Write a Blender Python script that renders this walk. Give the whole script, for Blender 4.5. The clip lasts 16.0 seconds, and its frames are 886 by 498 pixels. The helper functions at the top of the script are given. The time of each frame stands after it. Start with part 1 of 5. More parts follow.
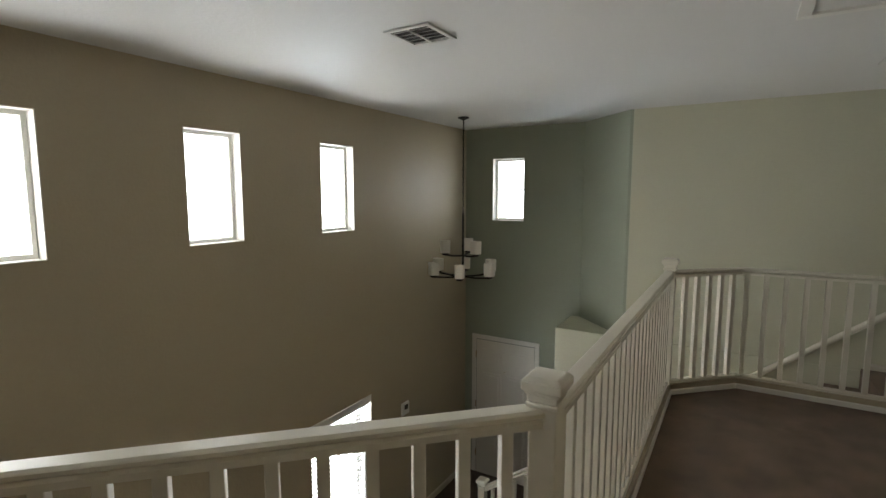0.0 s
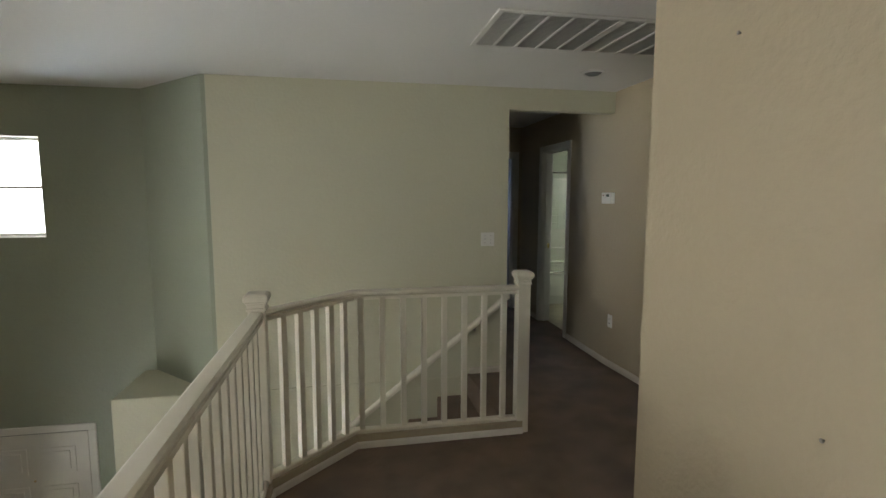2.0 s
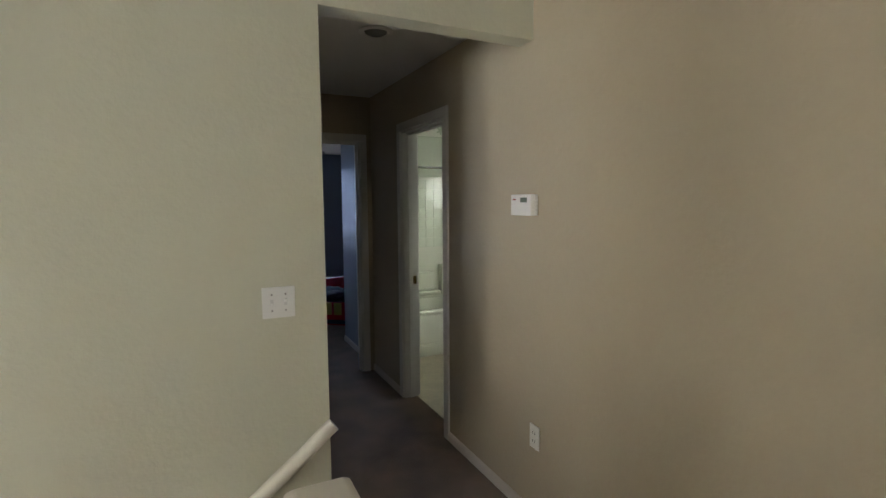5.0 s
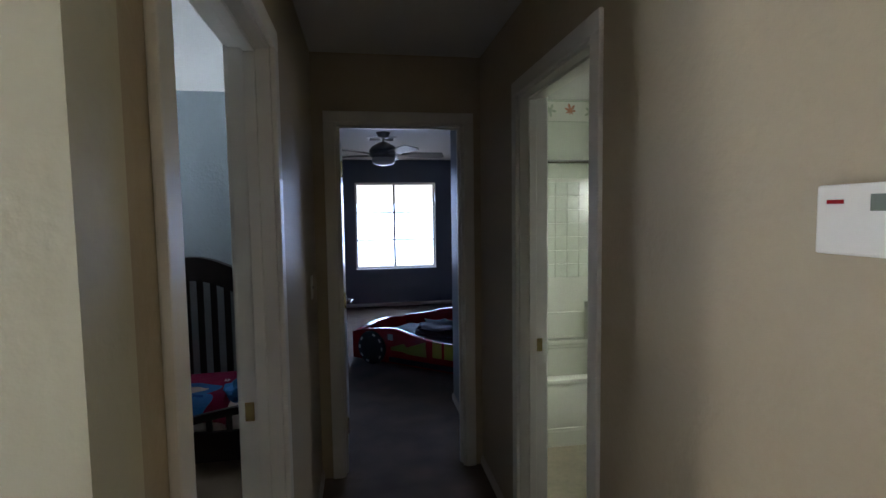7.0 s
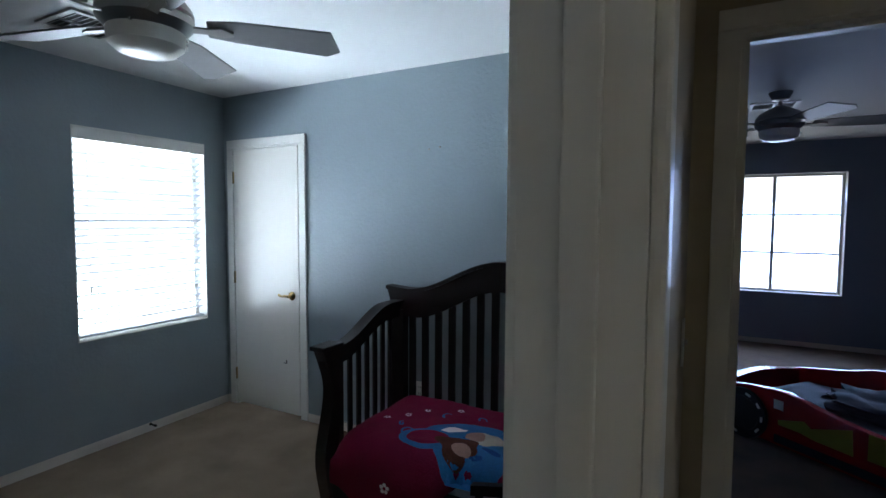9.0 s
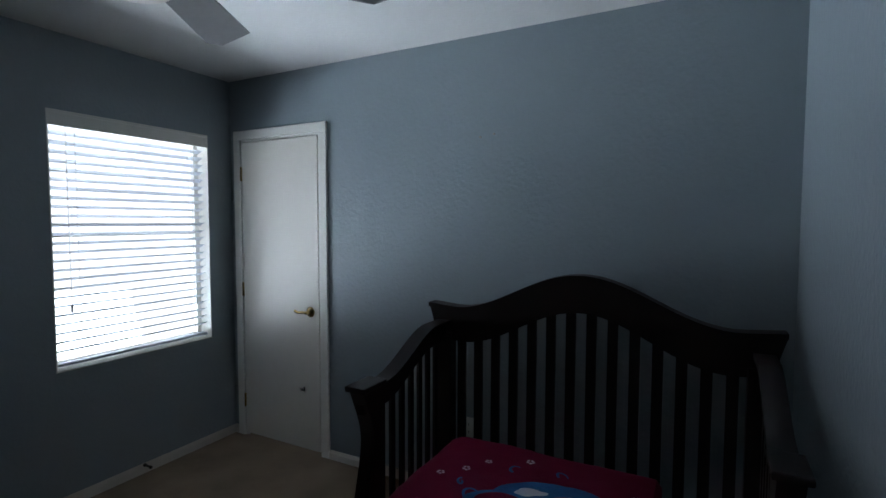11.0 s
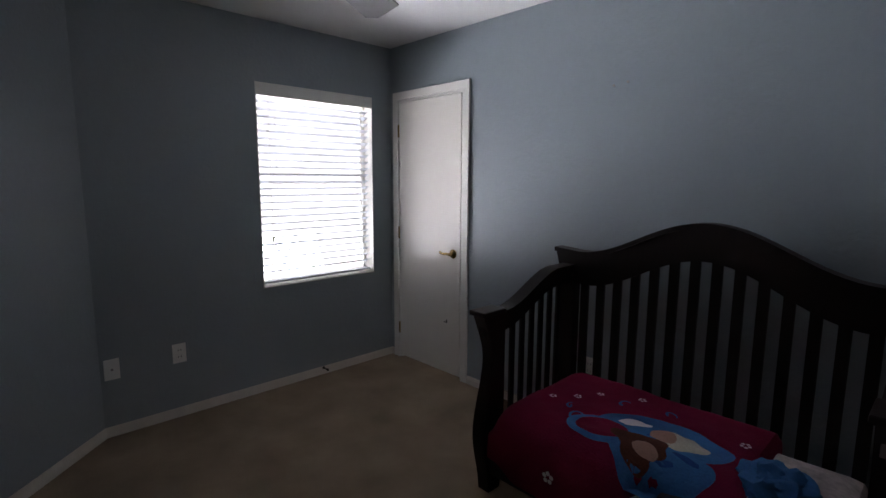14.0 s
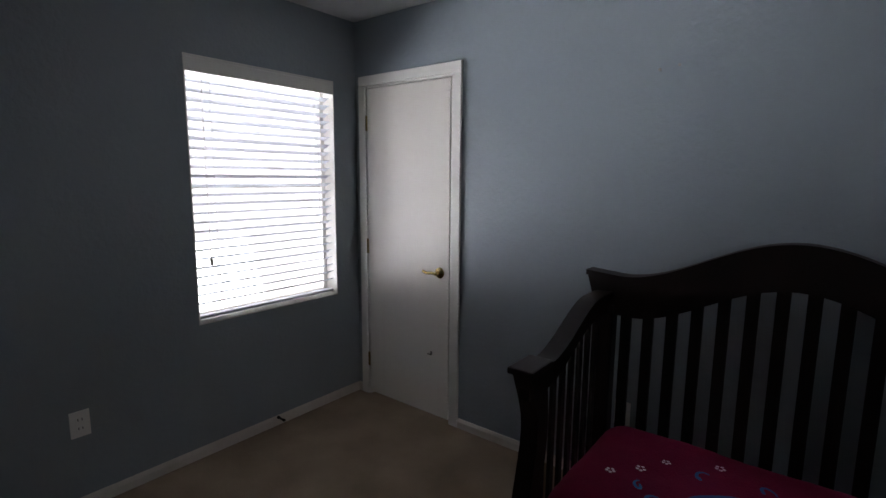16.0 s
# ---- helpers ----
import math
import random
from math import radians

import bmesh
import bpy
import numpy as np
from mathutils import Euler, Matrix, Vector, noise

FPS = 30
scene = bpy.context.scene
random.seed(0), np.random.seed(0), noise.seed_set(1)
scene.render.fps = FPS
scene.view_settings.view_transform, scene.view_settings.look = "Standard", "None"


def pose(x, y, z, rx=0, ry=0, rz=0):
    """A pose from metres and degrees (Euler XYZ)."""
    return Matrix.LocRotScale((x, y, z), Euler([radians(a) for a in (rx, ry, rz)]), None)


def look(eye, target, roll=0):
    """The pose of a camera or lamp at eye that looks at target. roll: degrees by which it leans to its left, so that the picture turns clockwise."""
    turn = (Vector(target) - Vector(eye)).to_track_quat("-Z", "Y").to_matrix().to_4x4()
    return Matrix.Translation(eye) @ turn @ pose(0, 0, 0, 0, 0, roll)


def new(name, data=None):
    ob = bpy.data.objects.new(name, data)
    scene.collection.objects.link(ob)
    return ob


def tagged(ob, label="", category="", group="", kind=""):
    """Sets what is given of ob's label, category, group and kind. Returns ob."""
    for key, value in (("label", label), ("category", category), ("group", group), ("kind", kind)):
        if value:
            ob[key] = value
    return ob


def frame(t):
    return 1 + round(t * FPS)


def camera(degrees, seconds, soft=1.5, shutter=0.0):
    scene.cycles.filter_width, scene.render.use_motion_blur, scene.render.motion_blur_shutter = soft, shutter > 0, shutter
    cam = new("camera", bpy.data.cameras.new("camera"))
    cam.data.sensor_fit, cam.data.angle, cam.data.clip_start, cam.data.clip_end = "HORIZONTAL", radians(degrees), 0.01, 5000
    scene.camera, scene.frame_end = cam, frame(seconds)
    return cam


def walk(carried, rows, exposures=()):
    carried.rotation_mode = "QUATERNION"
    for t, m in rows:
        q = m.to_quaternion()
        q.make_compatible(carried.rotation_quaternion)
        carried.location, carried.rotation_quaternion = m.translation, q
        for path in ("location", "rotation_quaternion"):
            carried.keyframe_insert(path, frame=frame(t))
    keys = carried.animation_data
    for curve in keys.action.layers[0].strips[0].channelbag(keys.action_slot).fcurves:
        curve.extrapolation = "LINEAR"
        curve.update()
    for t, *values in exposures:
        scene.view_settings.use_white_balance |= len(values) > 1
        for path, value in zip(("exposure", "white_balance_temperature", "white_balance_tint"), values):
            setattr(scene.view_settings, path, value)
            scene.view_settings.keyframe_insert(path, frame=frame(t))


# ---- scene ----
cam = camera(83.6, 16.0)
PATH = [
    (0, (0.392, -0.089, 1.562), (-0.628, 1.616, 1.336), 0.0),
    (0.3, (0.307, 0.119, 1.546), (-0.456, 1.954, 1.32), 0.0),
    (0.5, (0.271, 0.262, 1.544), (-0.3, 2.165, 1.319), 0.1),
    (1, (0.241, 0.656, 1.539), (0.128, 2.64, 1.313), 0.1),
    (1.5, (0.33, 1.049, 1.556), (0.486, 3.03, 1.331), 0.0),
    (2, (0.413, 1.452, 1.545), (0.784, 3.405, 1.327), 0.1),
    (2.5, (0.509, 1.837, 1.507), (1.099, 3.736, 1.297), -0.1),
    (3, (0.612, 2.237, 1.511), (1.291, 4.107, 1.303), 0.0),
    (3.5, (0.701, 2.623, 1.518), (1.497, 4.448, 1.321), 0.1),
    (4, (0.872, 2.97, 1.514), (1.753, 4.755, 1.316), -0.2),
    (4.2, (0.958, 3.101, 1.532), (1.849, 4.881, 1.331), -0.3),
    (6.3, (1.816, 4.503, 1.544), (2.472, 6.385, 1.385), -0.4),
    (6.5, (1.873, 4.652, 1.54), (2.444, 6.563, 1.389), -0.4),
    (7, (2.01, 4.984, 1.533), (2.326, 6.954, 1.391), -0.8),
    (7.5, (2.035, 5.329, 1.51), (2.046, 7.324, 1.367), -0.2),
    (8, (2.006, 5.661, 1.529), (1.722, 7.636, 1.387), -0.1),
    (8.5, (1.941, 5.935, 1.525), (1.306, 7.828, 1.396), 0.1),
    (9, (1.785, 6.118, 1.488), (0.856, 7.885, 1.368), 0.35),
    (11.5, (1.27, 6.48, 1.495), (0.338, 8.246, 1.383), 0.1),
    (12, (1.303, 6.452, 1.506), (0.393, 8.229, 1.4), -0.1),
    (12.5, (1.387, 6.441, 1.515), (0.416, 8.184, 1.374), -0.0),
    (13, (1.506, 6.408, 1.484), (0.326, 8.011, 1.293), 0.1),
    (13.5, (1.551, 6.374, 1.454), (0.233, 7.855, 1.19), 0.2),
    (14, (1.564, 6.36, 1.437), (0.135, 7.731, 1.159), 0.3),
    (14.5, (1.541, 6.362, 1.435), (0.075, 7.693, 1.154), 0.3),
    (15, (1.45, 6.4, 1.423), (-0.031, 7.713, 1.14), 0.4),
    (15.5, (1.182, 6.419, 1.476), (-0.191, 7.845, 1.189), 0.6),
    (16, (0.891, 6.587, 1.473), (-0.335, 8.141, 1.184), 0.5),
]
walk(cam, [(t, look(eye, target, roll)) for t, eye, target, roll in PATH], exposures=[(0.0, -0.42, 6450, 10), (0.5, -0.68, 6500, 9), (1.0, -0.68, 6550, 9), (1.5, -0.5, 6600, 9), (2.5, 0.1, 6650, 10), (3.5, 0.4, 6650, 11), (4.2, 0.45, 6650, 11), (6.3, 0.58, 6400, 16), (7.0, 0.4, 6300, 14), (8.0, 0.5, 6050, 11), (9.0, 0.55, 5900, 10), (11.3, -0.55, 6200, 13), (12.0, -0.45, 6400, 17), (13.0, -0.3, 6650, 20), (14.0, -0.15, 7000, 25), (16.0, -0.35, 7000, 24)])

# ---- light ----
scene.view_settings.exposure = 0.0
world = bpy.data.worlds.new("world")
scene.world = world
world.use_nodes = True
wnodes = world.node_tree.nodes
sky = wnodes.new("ShaderNodeTexSky")
sky.sky_type, sky.sun_disc = "NISHITA", False
sky.sun_elevation, sky.sun_rotation = radians(62), radians(80)
world.node_tree.links.new(sky.outputs[0], wnodes["Background"].inputs[0])
wnodes["Background"].inputs[1].default_value = 0.12
sun_data = bpy.data.lights.new("sun", "SUN")
sun_data.energy, sun_data.angle, sun_data.color = 3.0, radians(0.5), (1.0, 0.95, 0.88)
sun = new("sun", sun_data)
sun.matrix_world = look((20, 4, 40), (0, 4, 0))


def sky_lamp(name, eye, target, wide, high, radiance, color):
    """An area lamp outside a window that stands in for its daylight."""
    d = bpy.data.lights.new(name, "AREA")
    d.shape, d.size, d.size_y = "RECTANGLE", wide, high
    d.energy, d.color = radiance * math.pi * wide * high, color
    ob = new(name, d)
    ob.matrix_world = look(eye, target)
    return ob


DAY = (0.97, 0.98, 0.95)
COOL = (0.78, 0.90, 1.0)
R_FOYER, R_LOW, R_BED, R_CAR, R_BATH = 13.0, 29.0, 44.0, 3.8, 48.0
XW = -2.96      # left foyer wall
YF = 6.155      # front wall
YP = 5.50       # wall beside the stairs
XR = 2.700      # long wall of the hall
CEIL = 2.43
LOW = -2.56     # entry floor
# The lamps at y -1.70 and -0.39 are added behind two unseen windows.
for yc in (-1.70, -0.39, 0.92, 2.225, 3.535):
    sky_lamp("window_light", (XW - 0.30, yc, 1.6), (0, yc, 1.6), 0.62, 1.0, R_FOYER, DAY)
sky_lamp("window_light", (-2.315, YF + 0.30, 1.6), (-2.315, 0, 1.6), 0.62, 1.0, R_FOYER * 0.55, DAY)
sky_lamp("window_light", (XW - 0.30, 3.53, -1.5), (0, 3.53, -1.5), 1.05, 1.9, R_LOW, DAY)
# Added far below and outside, tilted up along the slats as ground-reflected light.
sky_lamp("window_light", (-5.60, 8.19, -0.30), (-1.7, 8.19, 1.40), 4.8, 1.9, R_BED, COOL)
sky_lamp("window_light", (2.55, 13.60, 1.34), (2.55, 11.6, 0.2), 1.5, 1.6, R_CAR, (0.40, 0.58, 1.0)).data.spread = radians(100)
# Added lamp set aslant outside so its beam stays off the hall wall.
sky_lamp("window_light", (5.35, 6.20, 1.85), (4.70, 6.85, 1.60), 0.8, 0.8, R_BATH, (0.95, 1.0, 0.93))


# ---- materials ----
def material(name, color, rough=0.6, metal=0.0, vary=0.08, scale=1.5, grain=60.0, bump=0.1, depth=0.002, spec=0.5, stretch=(1, 1, 1), random_tone=0.0):
    m = bpy.data.materials.new(name)
    m.use_nodes = True
    n, link = m.node_tree.nodes, m.node_tree.links.new
    b = n["Principled BSDF"]
    b.inputs["Roughness"].default_value, b.inputs["Metallic"].default_value = rough, metal
    b.inputs["Specular IOR Level"].default_value = spec
    tc, mp = n.new("ShaderNodeTexCoord"), n.new("ShaderNodeMapping")
    mp.inputs["Scale"].default_value = stretch
    link(tc.outputs["Object"], mp.inputs["Vector"])
    big, small = n.new("ShaderNodeTexNoise"), n.new("ShaderNodeTexNoise")
    big.inputs["Scale"].default_value, big.inputs["Detail"].default_value = scale, 4
    small.inputs["Scale"].default_value, small.inputs["Detail"].default_value = grain, 3
    link(mp.outputs[0], big.inputs["Vector"]), link(mp.outputs[0], small.inputs["Vector"])
    add = n.new("ShaderNodeMath")
    add.operation = "ADD"
    half = n.new("ShaderNodeMath")
    half.operation, half.inputs[1].default_value = "MULTIPLY", 0.6
    link(small.outputs["Fac"], half.inputs[0])
    link(big.outputs["Fac"], add.inputs[0]), link(half.outputs[0], add.inputs[1])
    ramp = n.new("ShaderNodeMapRange")
    ramp.inputs["From Min"].default_value, ramp.inputs["From Max"].default_value = 0.45, 1.15
    ramp.inputs["To Min"].default_value, ramp.inputs["To Max"].default_value = 1 - vary, 1 + vary
    link(add.outputs[0], ramp.inputs["Value"])
    mul = n.new("ShaderNodeVectorMath")
    mul.operation, mul.inputs[0].default_value = "SCALE", color
    value = ramp.outputs[0]
    if random_tone:
        info, r2, m2 = n.new("ShaderNodeObjectInfo"), n.new("ShaderNodeMapRange"), n.new("ShaderNodeMath")
        r2.inputs["To Min"].default_value, r2.inputs["To Max"].default_value = 1 - random_tone, 1 + random_tone
        m2.operation = "MULTIPLY"
        link(info.outputs["Random"], r2.inputs["Value"]), link(r2.outputs[0], m2.inputs[0]), link(value, m2.inputs[1])
        value = m2.outputs[0]
    link(value, mul.inputs["Scale"])
    link(mul.outputs[0], b.inputs["Base Color"])
    if bump:
        bp = n.new("ShaderNodeBump")
        bp.inputs["Strength"].default_value, bp.inputs["Distance"].default_value = bump, depth
        link(small.outputs["Fac"], bp.inputs["Height"]), link(bp.outputs[0], b.inputs["Normal"])
    return m


TAN = material("tan_paint", (0.42, 0.354, 0.247), 0.46, vary=0.03, scale=0.8, grain=42, bump=0.5, depth=0.005)
PALE = material("pale_green_paint", (0.57, 0.555, 0.425), 0.5, vary=0.03, scale=0.8, grain=38, bump=0.5, depth=0.005)
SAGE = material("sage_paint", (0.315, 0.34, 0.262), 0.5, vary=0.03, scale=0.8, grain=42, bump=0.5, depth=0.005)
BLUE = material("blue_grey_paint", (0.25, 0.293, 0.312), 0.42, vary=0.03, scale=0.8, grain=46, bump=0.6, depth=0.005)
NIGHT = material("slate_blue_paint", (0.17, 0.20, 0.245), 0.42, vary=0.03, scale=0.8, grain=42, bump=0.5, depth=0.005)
BROWN = material("dark_brown_paint", (0.085, 0.055, 0.038), 0.5, vary=0.04, scale=2, grain=55, bump=0.3, depth=0.003)
WHITE_CEIL = material("ceiling_paint", (0.72, 0.71, 0.69), 0.75, vary=0.02, scale=0.6, grain=45, bump=0.35, depth=0.005)
CREAM = material("cream_gloss_paint", (0.74, 0.70, 0.60), 0.32, vary=0.03, scale=3, grain=25, bump=0.06)
BASE = material("baseboard_paint", (0.60, 0.55, 0.48), 0.4, vary=0.06, scale=5, grain=25, bump=0.06)
WHITE = material("white_gloss_paint", (0.76, 0.74, 0.69), 0.35, vary=0.02, scale=3, grain=25, bump=0.06)
DOORP = material("door_paint", (0.74, 0.71, 0.65), 0.28, vary=0.02, scale=2, grain=30, bump=0.08, stretch=(1, 1, 0.15))
CARPET = material("brown_carpet", (0.19, 0.133, 0.093), 0.95, vary=0.42, scale=4.5, grain=180, bump=0.9, depth=0.012, spec=0.1)
BEIGE = material("beige_carpet", (0.29, 0.215, 0.15), 0.95, vary=0.30, scale=3.5, grain=180, bump=0.9, depth=0.012, spec=0.1)
pile = CARPET.node_tree.nodes["Principled BSDF"]
pile.inputs["Sheen Weight"].default_value, pile.inputs["Sheen Roughness"].default_value = 0.16, 0.4
PLASTIC = material("white_plastic", (0.78, 0.77, 0.73), 0.35, vary=0.01, bump=0)
SLOT = material("dark_slot", (0.05, 0.045, 0.04), 0.6, vary=0.05, bump=0)
VENTM = material("vent_enamel", (0.66, 0.65, 0.62), 0.4, vary=0.03, bump=0.03)
DUST = material("dusty_filter", (0.15, 0.15, 0.155), 0.9, vary=0.15, scale=8, grain=90, bump=0.3)
IRON = material("dark_bronze", (0.025, 0.02, 0.018), 0.42, metal=0.7, vary=0.15, bump=0.05)
NICKEL = material("brushed_nickel", (0.33, 0.31, 0.29), 0.3, metal=1.0, vary=0.08, grain=140, bump=0.05, stretch=(0.2, 0.2, 6))
CHROME = material("chrome", (0.7, 0.7, 0.7), 0.12, metal=1.0, vary=0.02, bump=0)
BRASS = material("brass", (0.62, 0.46, 0.2), 0.2, metal=1.0, vary=0.08, bump=0.02)
ESPRESSO = material("espresso_wood", (0.010, 0.0045, 0.004), 0.45, spec=0.25, vary=0.3, scale=4, grain=40, bump=0.08, stretch=(1, 1, 0.2))
BLADE = material("fan_blade", (0.20, 0.195, 0.195), 0.4, vary=0.1, scale=6, grain=40, bump=0.03)
OPAL = material("opal_glass", (0.78, 0.74, 0.66), 0.3, vary=0.05, scale=9, bump=0)
SHEET = material("magenta_fleece", (0.165, 0.009, 0.036), 0.9, vary=0.18, scale=5, grain=120, bump=0.6, depth=0.006, spec=0.1)
PRINT_BLUE = material("blue_print", (0.035, 0.14, 0.32), 0.9, vary=0.25, scale=9, grain=120, bump=0.5, spec=0.1)
PRINT_DEEP = material("deep_blue_print", (0.02, 0.07, 0.22), 0.9, vary=0.3, scale=14, grain=120, bump=0.5, spec=0.1)
PRINT_SKIN = material("pale_print", (0.36, 0.20, 0.16), 0.9, vary=0.2, scale=14, grain=120, bump=0.5, spec=0.1)
PRINT_BROWN = material("auburn_print", (0.09, 0.03, 0.02), 0.9, vary=0.35, scale=16, grain=120, bump=0.5, spec=0.1)
PRINT_BLOND = material("blond_print", (0.46, 0.40, 0.33), 0.9, vary=0.25, scale=16, grain=120, bump=0.5, spec=0.1)
PRINT_WHITE = material("white_print", (0.72, 0.66, 0.68), 0.9, vary=0.1, scale=9, grain=120, bump=0.3, spec=0.1)
LINEN = material("patterned_sheet", (0.55, 0.47, 0.46), 0.9, vary=0.35, scale=18, grain=60, bump=0.3, spec=0.1)
STONE = material("plaster_stone", (0.33, 0.285, 0.255), 0.85, vary=0.3, scale=9, grain=70, bump=0.7, depth=0.008)
RED = material("red_plastic", (0.30, 0.008, 0.012), 0.16, vary=0.08, bump=0)
TYRE = material("black_plastic", (0.012, 0.012, 0.014), 0.4, vary=0.1, bump=0)
YELLOW = material("yellow_sticker", (0.32, 0.25, 0.03), 0.3, vary=0.1, bump=0)
YELLOW_CLOTH = material("yellow_cloth", (0.35, 0.24, 0.03), 0.9, vary=0.25, scale=8, grain=90, bump=0.4)
NAVY = material("navy_bedding", (0.010, 0.011, 0.020), 0.9, vary=0.5, scale=12, grain=60, bump=0.4)
TILE = material("glossy_pale_tile", (0.66, 0.70, 0.58), 0.12, vary=0.03, random_tone=0.03, bump=0.02)
BATHP = material("pale_green_bath_paint", (0.58, 0.62, 0.49), 0.5, vary=0.03, scale=1.0, grain=42, bump=0.3, depth=0.003)
TUB = material("tub_enamel", (0.74, 0.75, 0.64), 0.12, vary=0.02, bump=0)
VINYL = material("vinyl_floor", (0.45, 0.40, 0.28), 0.35, vary=0.2, scale=6, grain=30, bump=0.05)
LEAF_ORANGE = material("orange_leaf_print", (0.50, 0.22, 0.12), 0.6, vary=0.2, scale=20, bump=0)
LEAF_GREEN = material("green_leaf_print", (0.42, 0.47, 0.34), 0.6, vary=0.2, scale=20, bump=0)
LCD = material("grey_green_display", (0.14, 0.17, 0.14), 0.2, vary=0.05, bump=0)
DARKTILE = material("brown_entry_tile", (0.10, 0.065, 0.045), 0.4, vary=0.3, scale=5, grain=40, bump=0.1)
GROUND = material("pale_ground", (0.4, 0.37, 0.32), 0.9, vary=0.15, scale=0.2, grain=4, bump=0.1)
SLAT = material("blind_slat", (0.70, 0.73, 0.77), 0.4, vary=0.02, bump=0)
SLAT.node_tree.nodes["Principled BSDF"].inputs["Transmission Weight"].default_value = 0.0
_n, _l = SLAT.node_tree.nodes, SLAT.node_tree.links.new
_t, _m = _n.new("ShaderNodeBsdfTranslucent"), _n.new("ShaderNodeMixShader")
_t.inputs[0].default_value, _m.inputs[0].default_value = (0.75, 0.85, 0.98, 1), 0.10
_l(_n["Principled BSDF"].outputs[0], _m.inputs[1]), _l(_t.outputs[0], _m.inputs[2])
_l(_m.outputs[0], _n["Material Output"].inputs["Surface"])
GLASS = bpy.data.materials.new("window_glass")
GLASS.use_nodes = True
_b = GLASS.node_tree.nodes["Principled BSDF"]
_b.inputs["Transmission Weight"].default_value, _b.inputs["Roughness"].default_value, _b.inputs["IOR"].default_value = 1.0, 0.0, 1.1


# ---- mesh helpers ----
def box(bm, x0, x1, y0, y1, z0, z1, mat_index=0, m=None):
    vs = [bm.verts.new(Vector(p)) for p in ((x0, y0, z0), (x1, y0, z0), (x1, y1, z0), (x0, y1, z0), (x0, y0, z1), (x1, y0, z1), (x1, y1, z1), (x0, y1, z1))]
    if m is not None:
        for v in vs:
            v.co = m @ v.co
    fs = []
    for ids in ((3, 2, 1, 0), (4, 5, 6, 7), (0, 1, 5, 4), (1, 2, 6, 5), (2, 3, 7, 6), (3, 0, 4, 7)):
        f = bm.faces.new([vs[i] for i in ids])
        f.material_index = mat_index
        fs.append(f)
    return vs


def prism(bm, poly, z0, z1, m=None):
    """A polygon (x, y) raised from z0 to z1."""
    lo = [bm.verts.new((x, y, z0)) for x, y in poly]
    hi = [bm.verts.new((x, y, z1)) for x, y in poly]
    bm.faces.new(lo[::-1])
    bm.faces.new(hi)
    for i in range(len(poly)):
        j = (i + 1) % len(poly)
        bm.faces.new((lo[i], lo[j], hi[j], hi[i]))
    if m is not None:
        for v in lo + hi:
            v.co = m @ v.co
    return lo + hi


def lathe(bm, profile, m=None, seg=20):
    """Turns (radius, height) pairs round z."""
    rings = []
    for r, z in profile:
        rings.append([bm.verts.new((max(r, 0.0004) * math.cos(2 * math.pi * i / seg), max(r, 0.0004) * math.sin(2 * math.pi * i / seg), z)) for i in range(seg)])
    for a, b in zip(rings, rings[1:]):
        for i in range(seg):
            j = (i + 1) % seg
            bm.faces.new((a[i], a[j], b[j], b[i]))
    bm.faces.new(rings[0][::-1])
    bm.faces.new(rings[-1])
    if m is not None:
        for ring in rings:
            for v in ring:
                v.co = m @ v.co


def sweep(bm, path, section, up=Vector((0, 0, 1))):
    """Runs a closed section (side, up) along a path of points."""
    rings = []
    pts = [Vector(p) for p in path]
    for i, p in enumerate(pts):
        a, b = pts[max(i - 1, 0)], pts[min(i + 1, len(pts) - 1)]
        t = (b - a).normalized()
        side = t.cross(up).normalized()
        u = side.cross(t).normalized()
        k = 1.0
        if 0 < i < len(pts) - 1:
            c = (pts[i] - a).normalized().dot(t)
            k = 1 / max(c, 0.5)
        rings.append([bm.verts.new(p + side * s * k + u * h) for s, h in section])
    n = len(section)
    for a, b in zip(rings, rings[1:]):
        for i in range(n):
            j = (i + 1) % n
            bm.faces.new((a[i], a[j], b[j], b[i]))
    bm.faces.new(rings[0][::-1])
    bm.faces.new(rings[-1])


def bevel(bm, width, segments=2, angle=30):
    bmesh.ops.recalc_face_normals(bm, faces=bm.faces)
    edges = [e for e in bm.edges if len(e.link_faces) == 2 and e.calc_face_angle(0) > radians(angle)]
    bmesh.ops.bevel(bm, geom=edges, offset=width, segments=segments, affect="EDGES", profile=0.6)


def mesh(name, bm, mats, smooth=False):
    bmesh.ops.recalc_face_normals(bm, faces=bm.faces)
    data = bpy.data.meshes.new(name)
    bm.to_mesh(data)
    bm.free()
    for m in mats if isinstance(mats, (list, tuple)) else [mats]:
        data.materials.append(m)
    if smooth:
        data.shade_smooth()
        data.set_sharp_from_angle(angle=radians(35))
    return data


def part(name, bm, mat, parent, label="", smooth=False):
    ob = new(name, mesh(name, bm, mat, smooth))
    ob.parent = parent
    if label:
        ob["label"] = label
    return ob


def solid(name, bm, mat, label, category, kind="", group="", smooth=False):
    return tagged(new(name, mesh(name, bm, mat, smooth)), label, category, group, kind)


def thing(name, label, category, group="", kind="", m=None):
    ob = tagged(new(name), label, category, group, kind)
    ob.empty_display_size = 0.1
    if m is not None:
        ob.matrix_world = m
    return ob


def boxes(*dims, bev=0.0):
    bm = bmesh.new()
    for d in dims:
        box(bm, *d)
    if bev:
        bevel(bm, bev)
    return bm


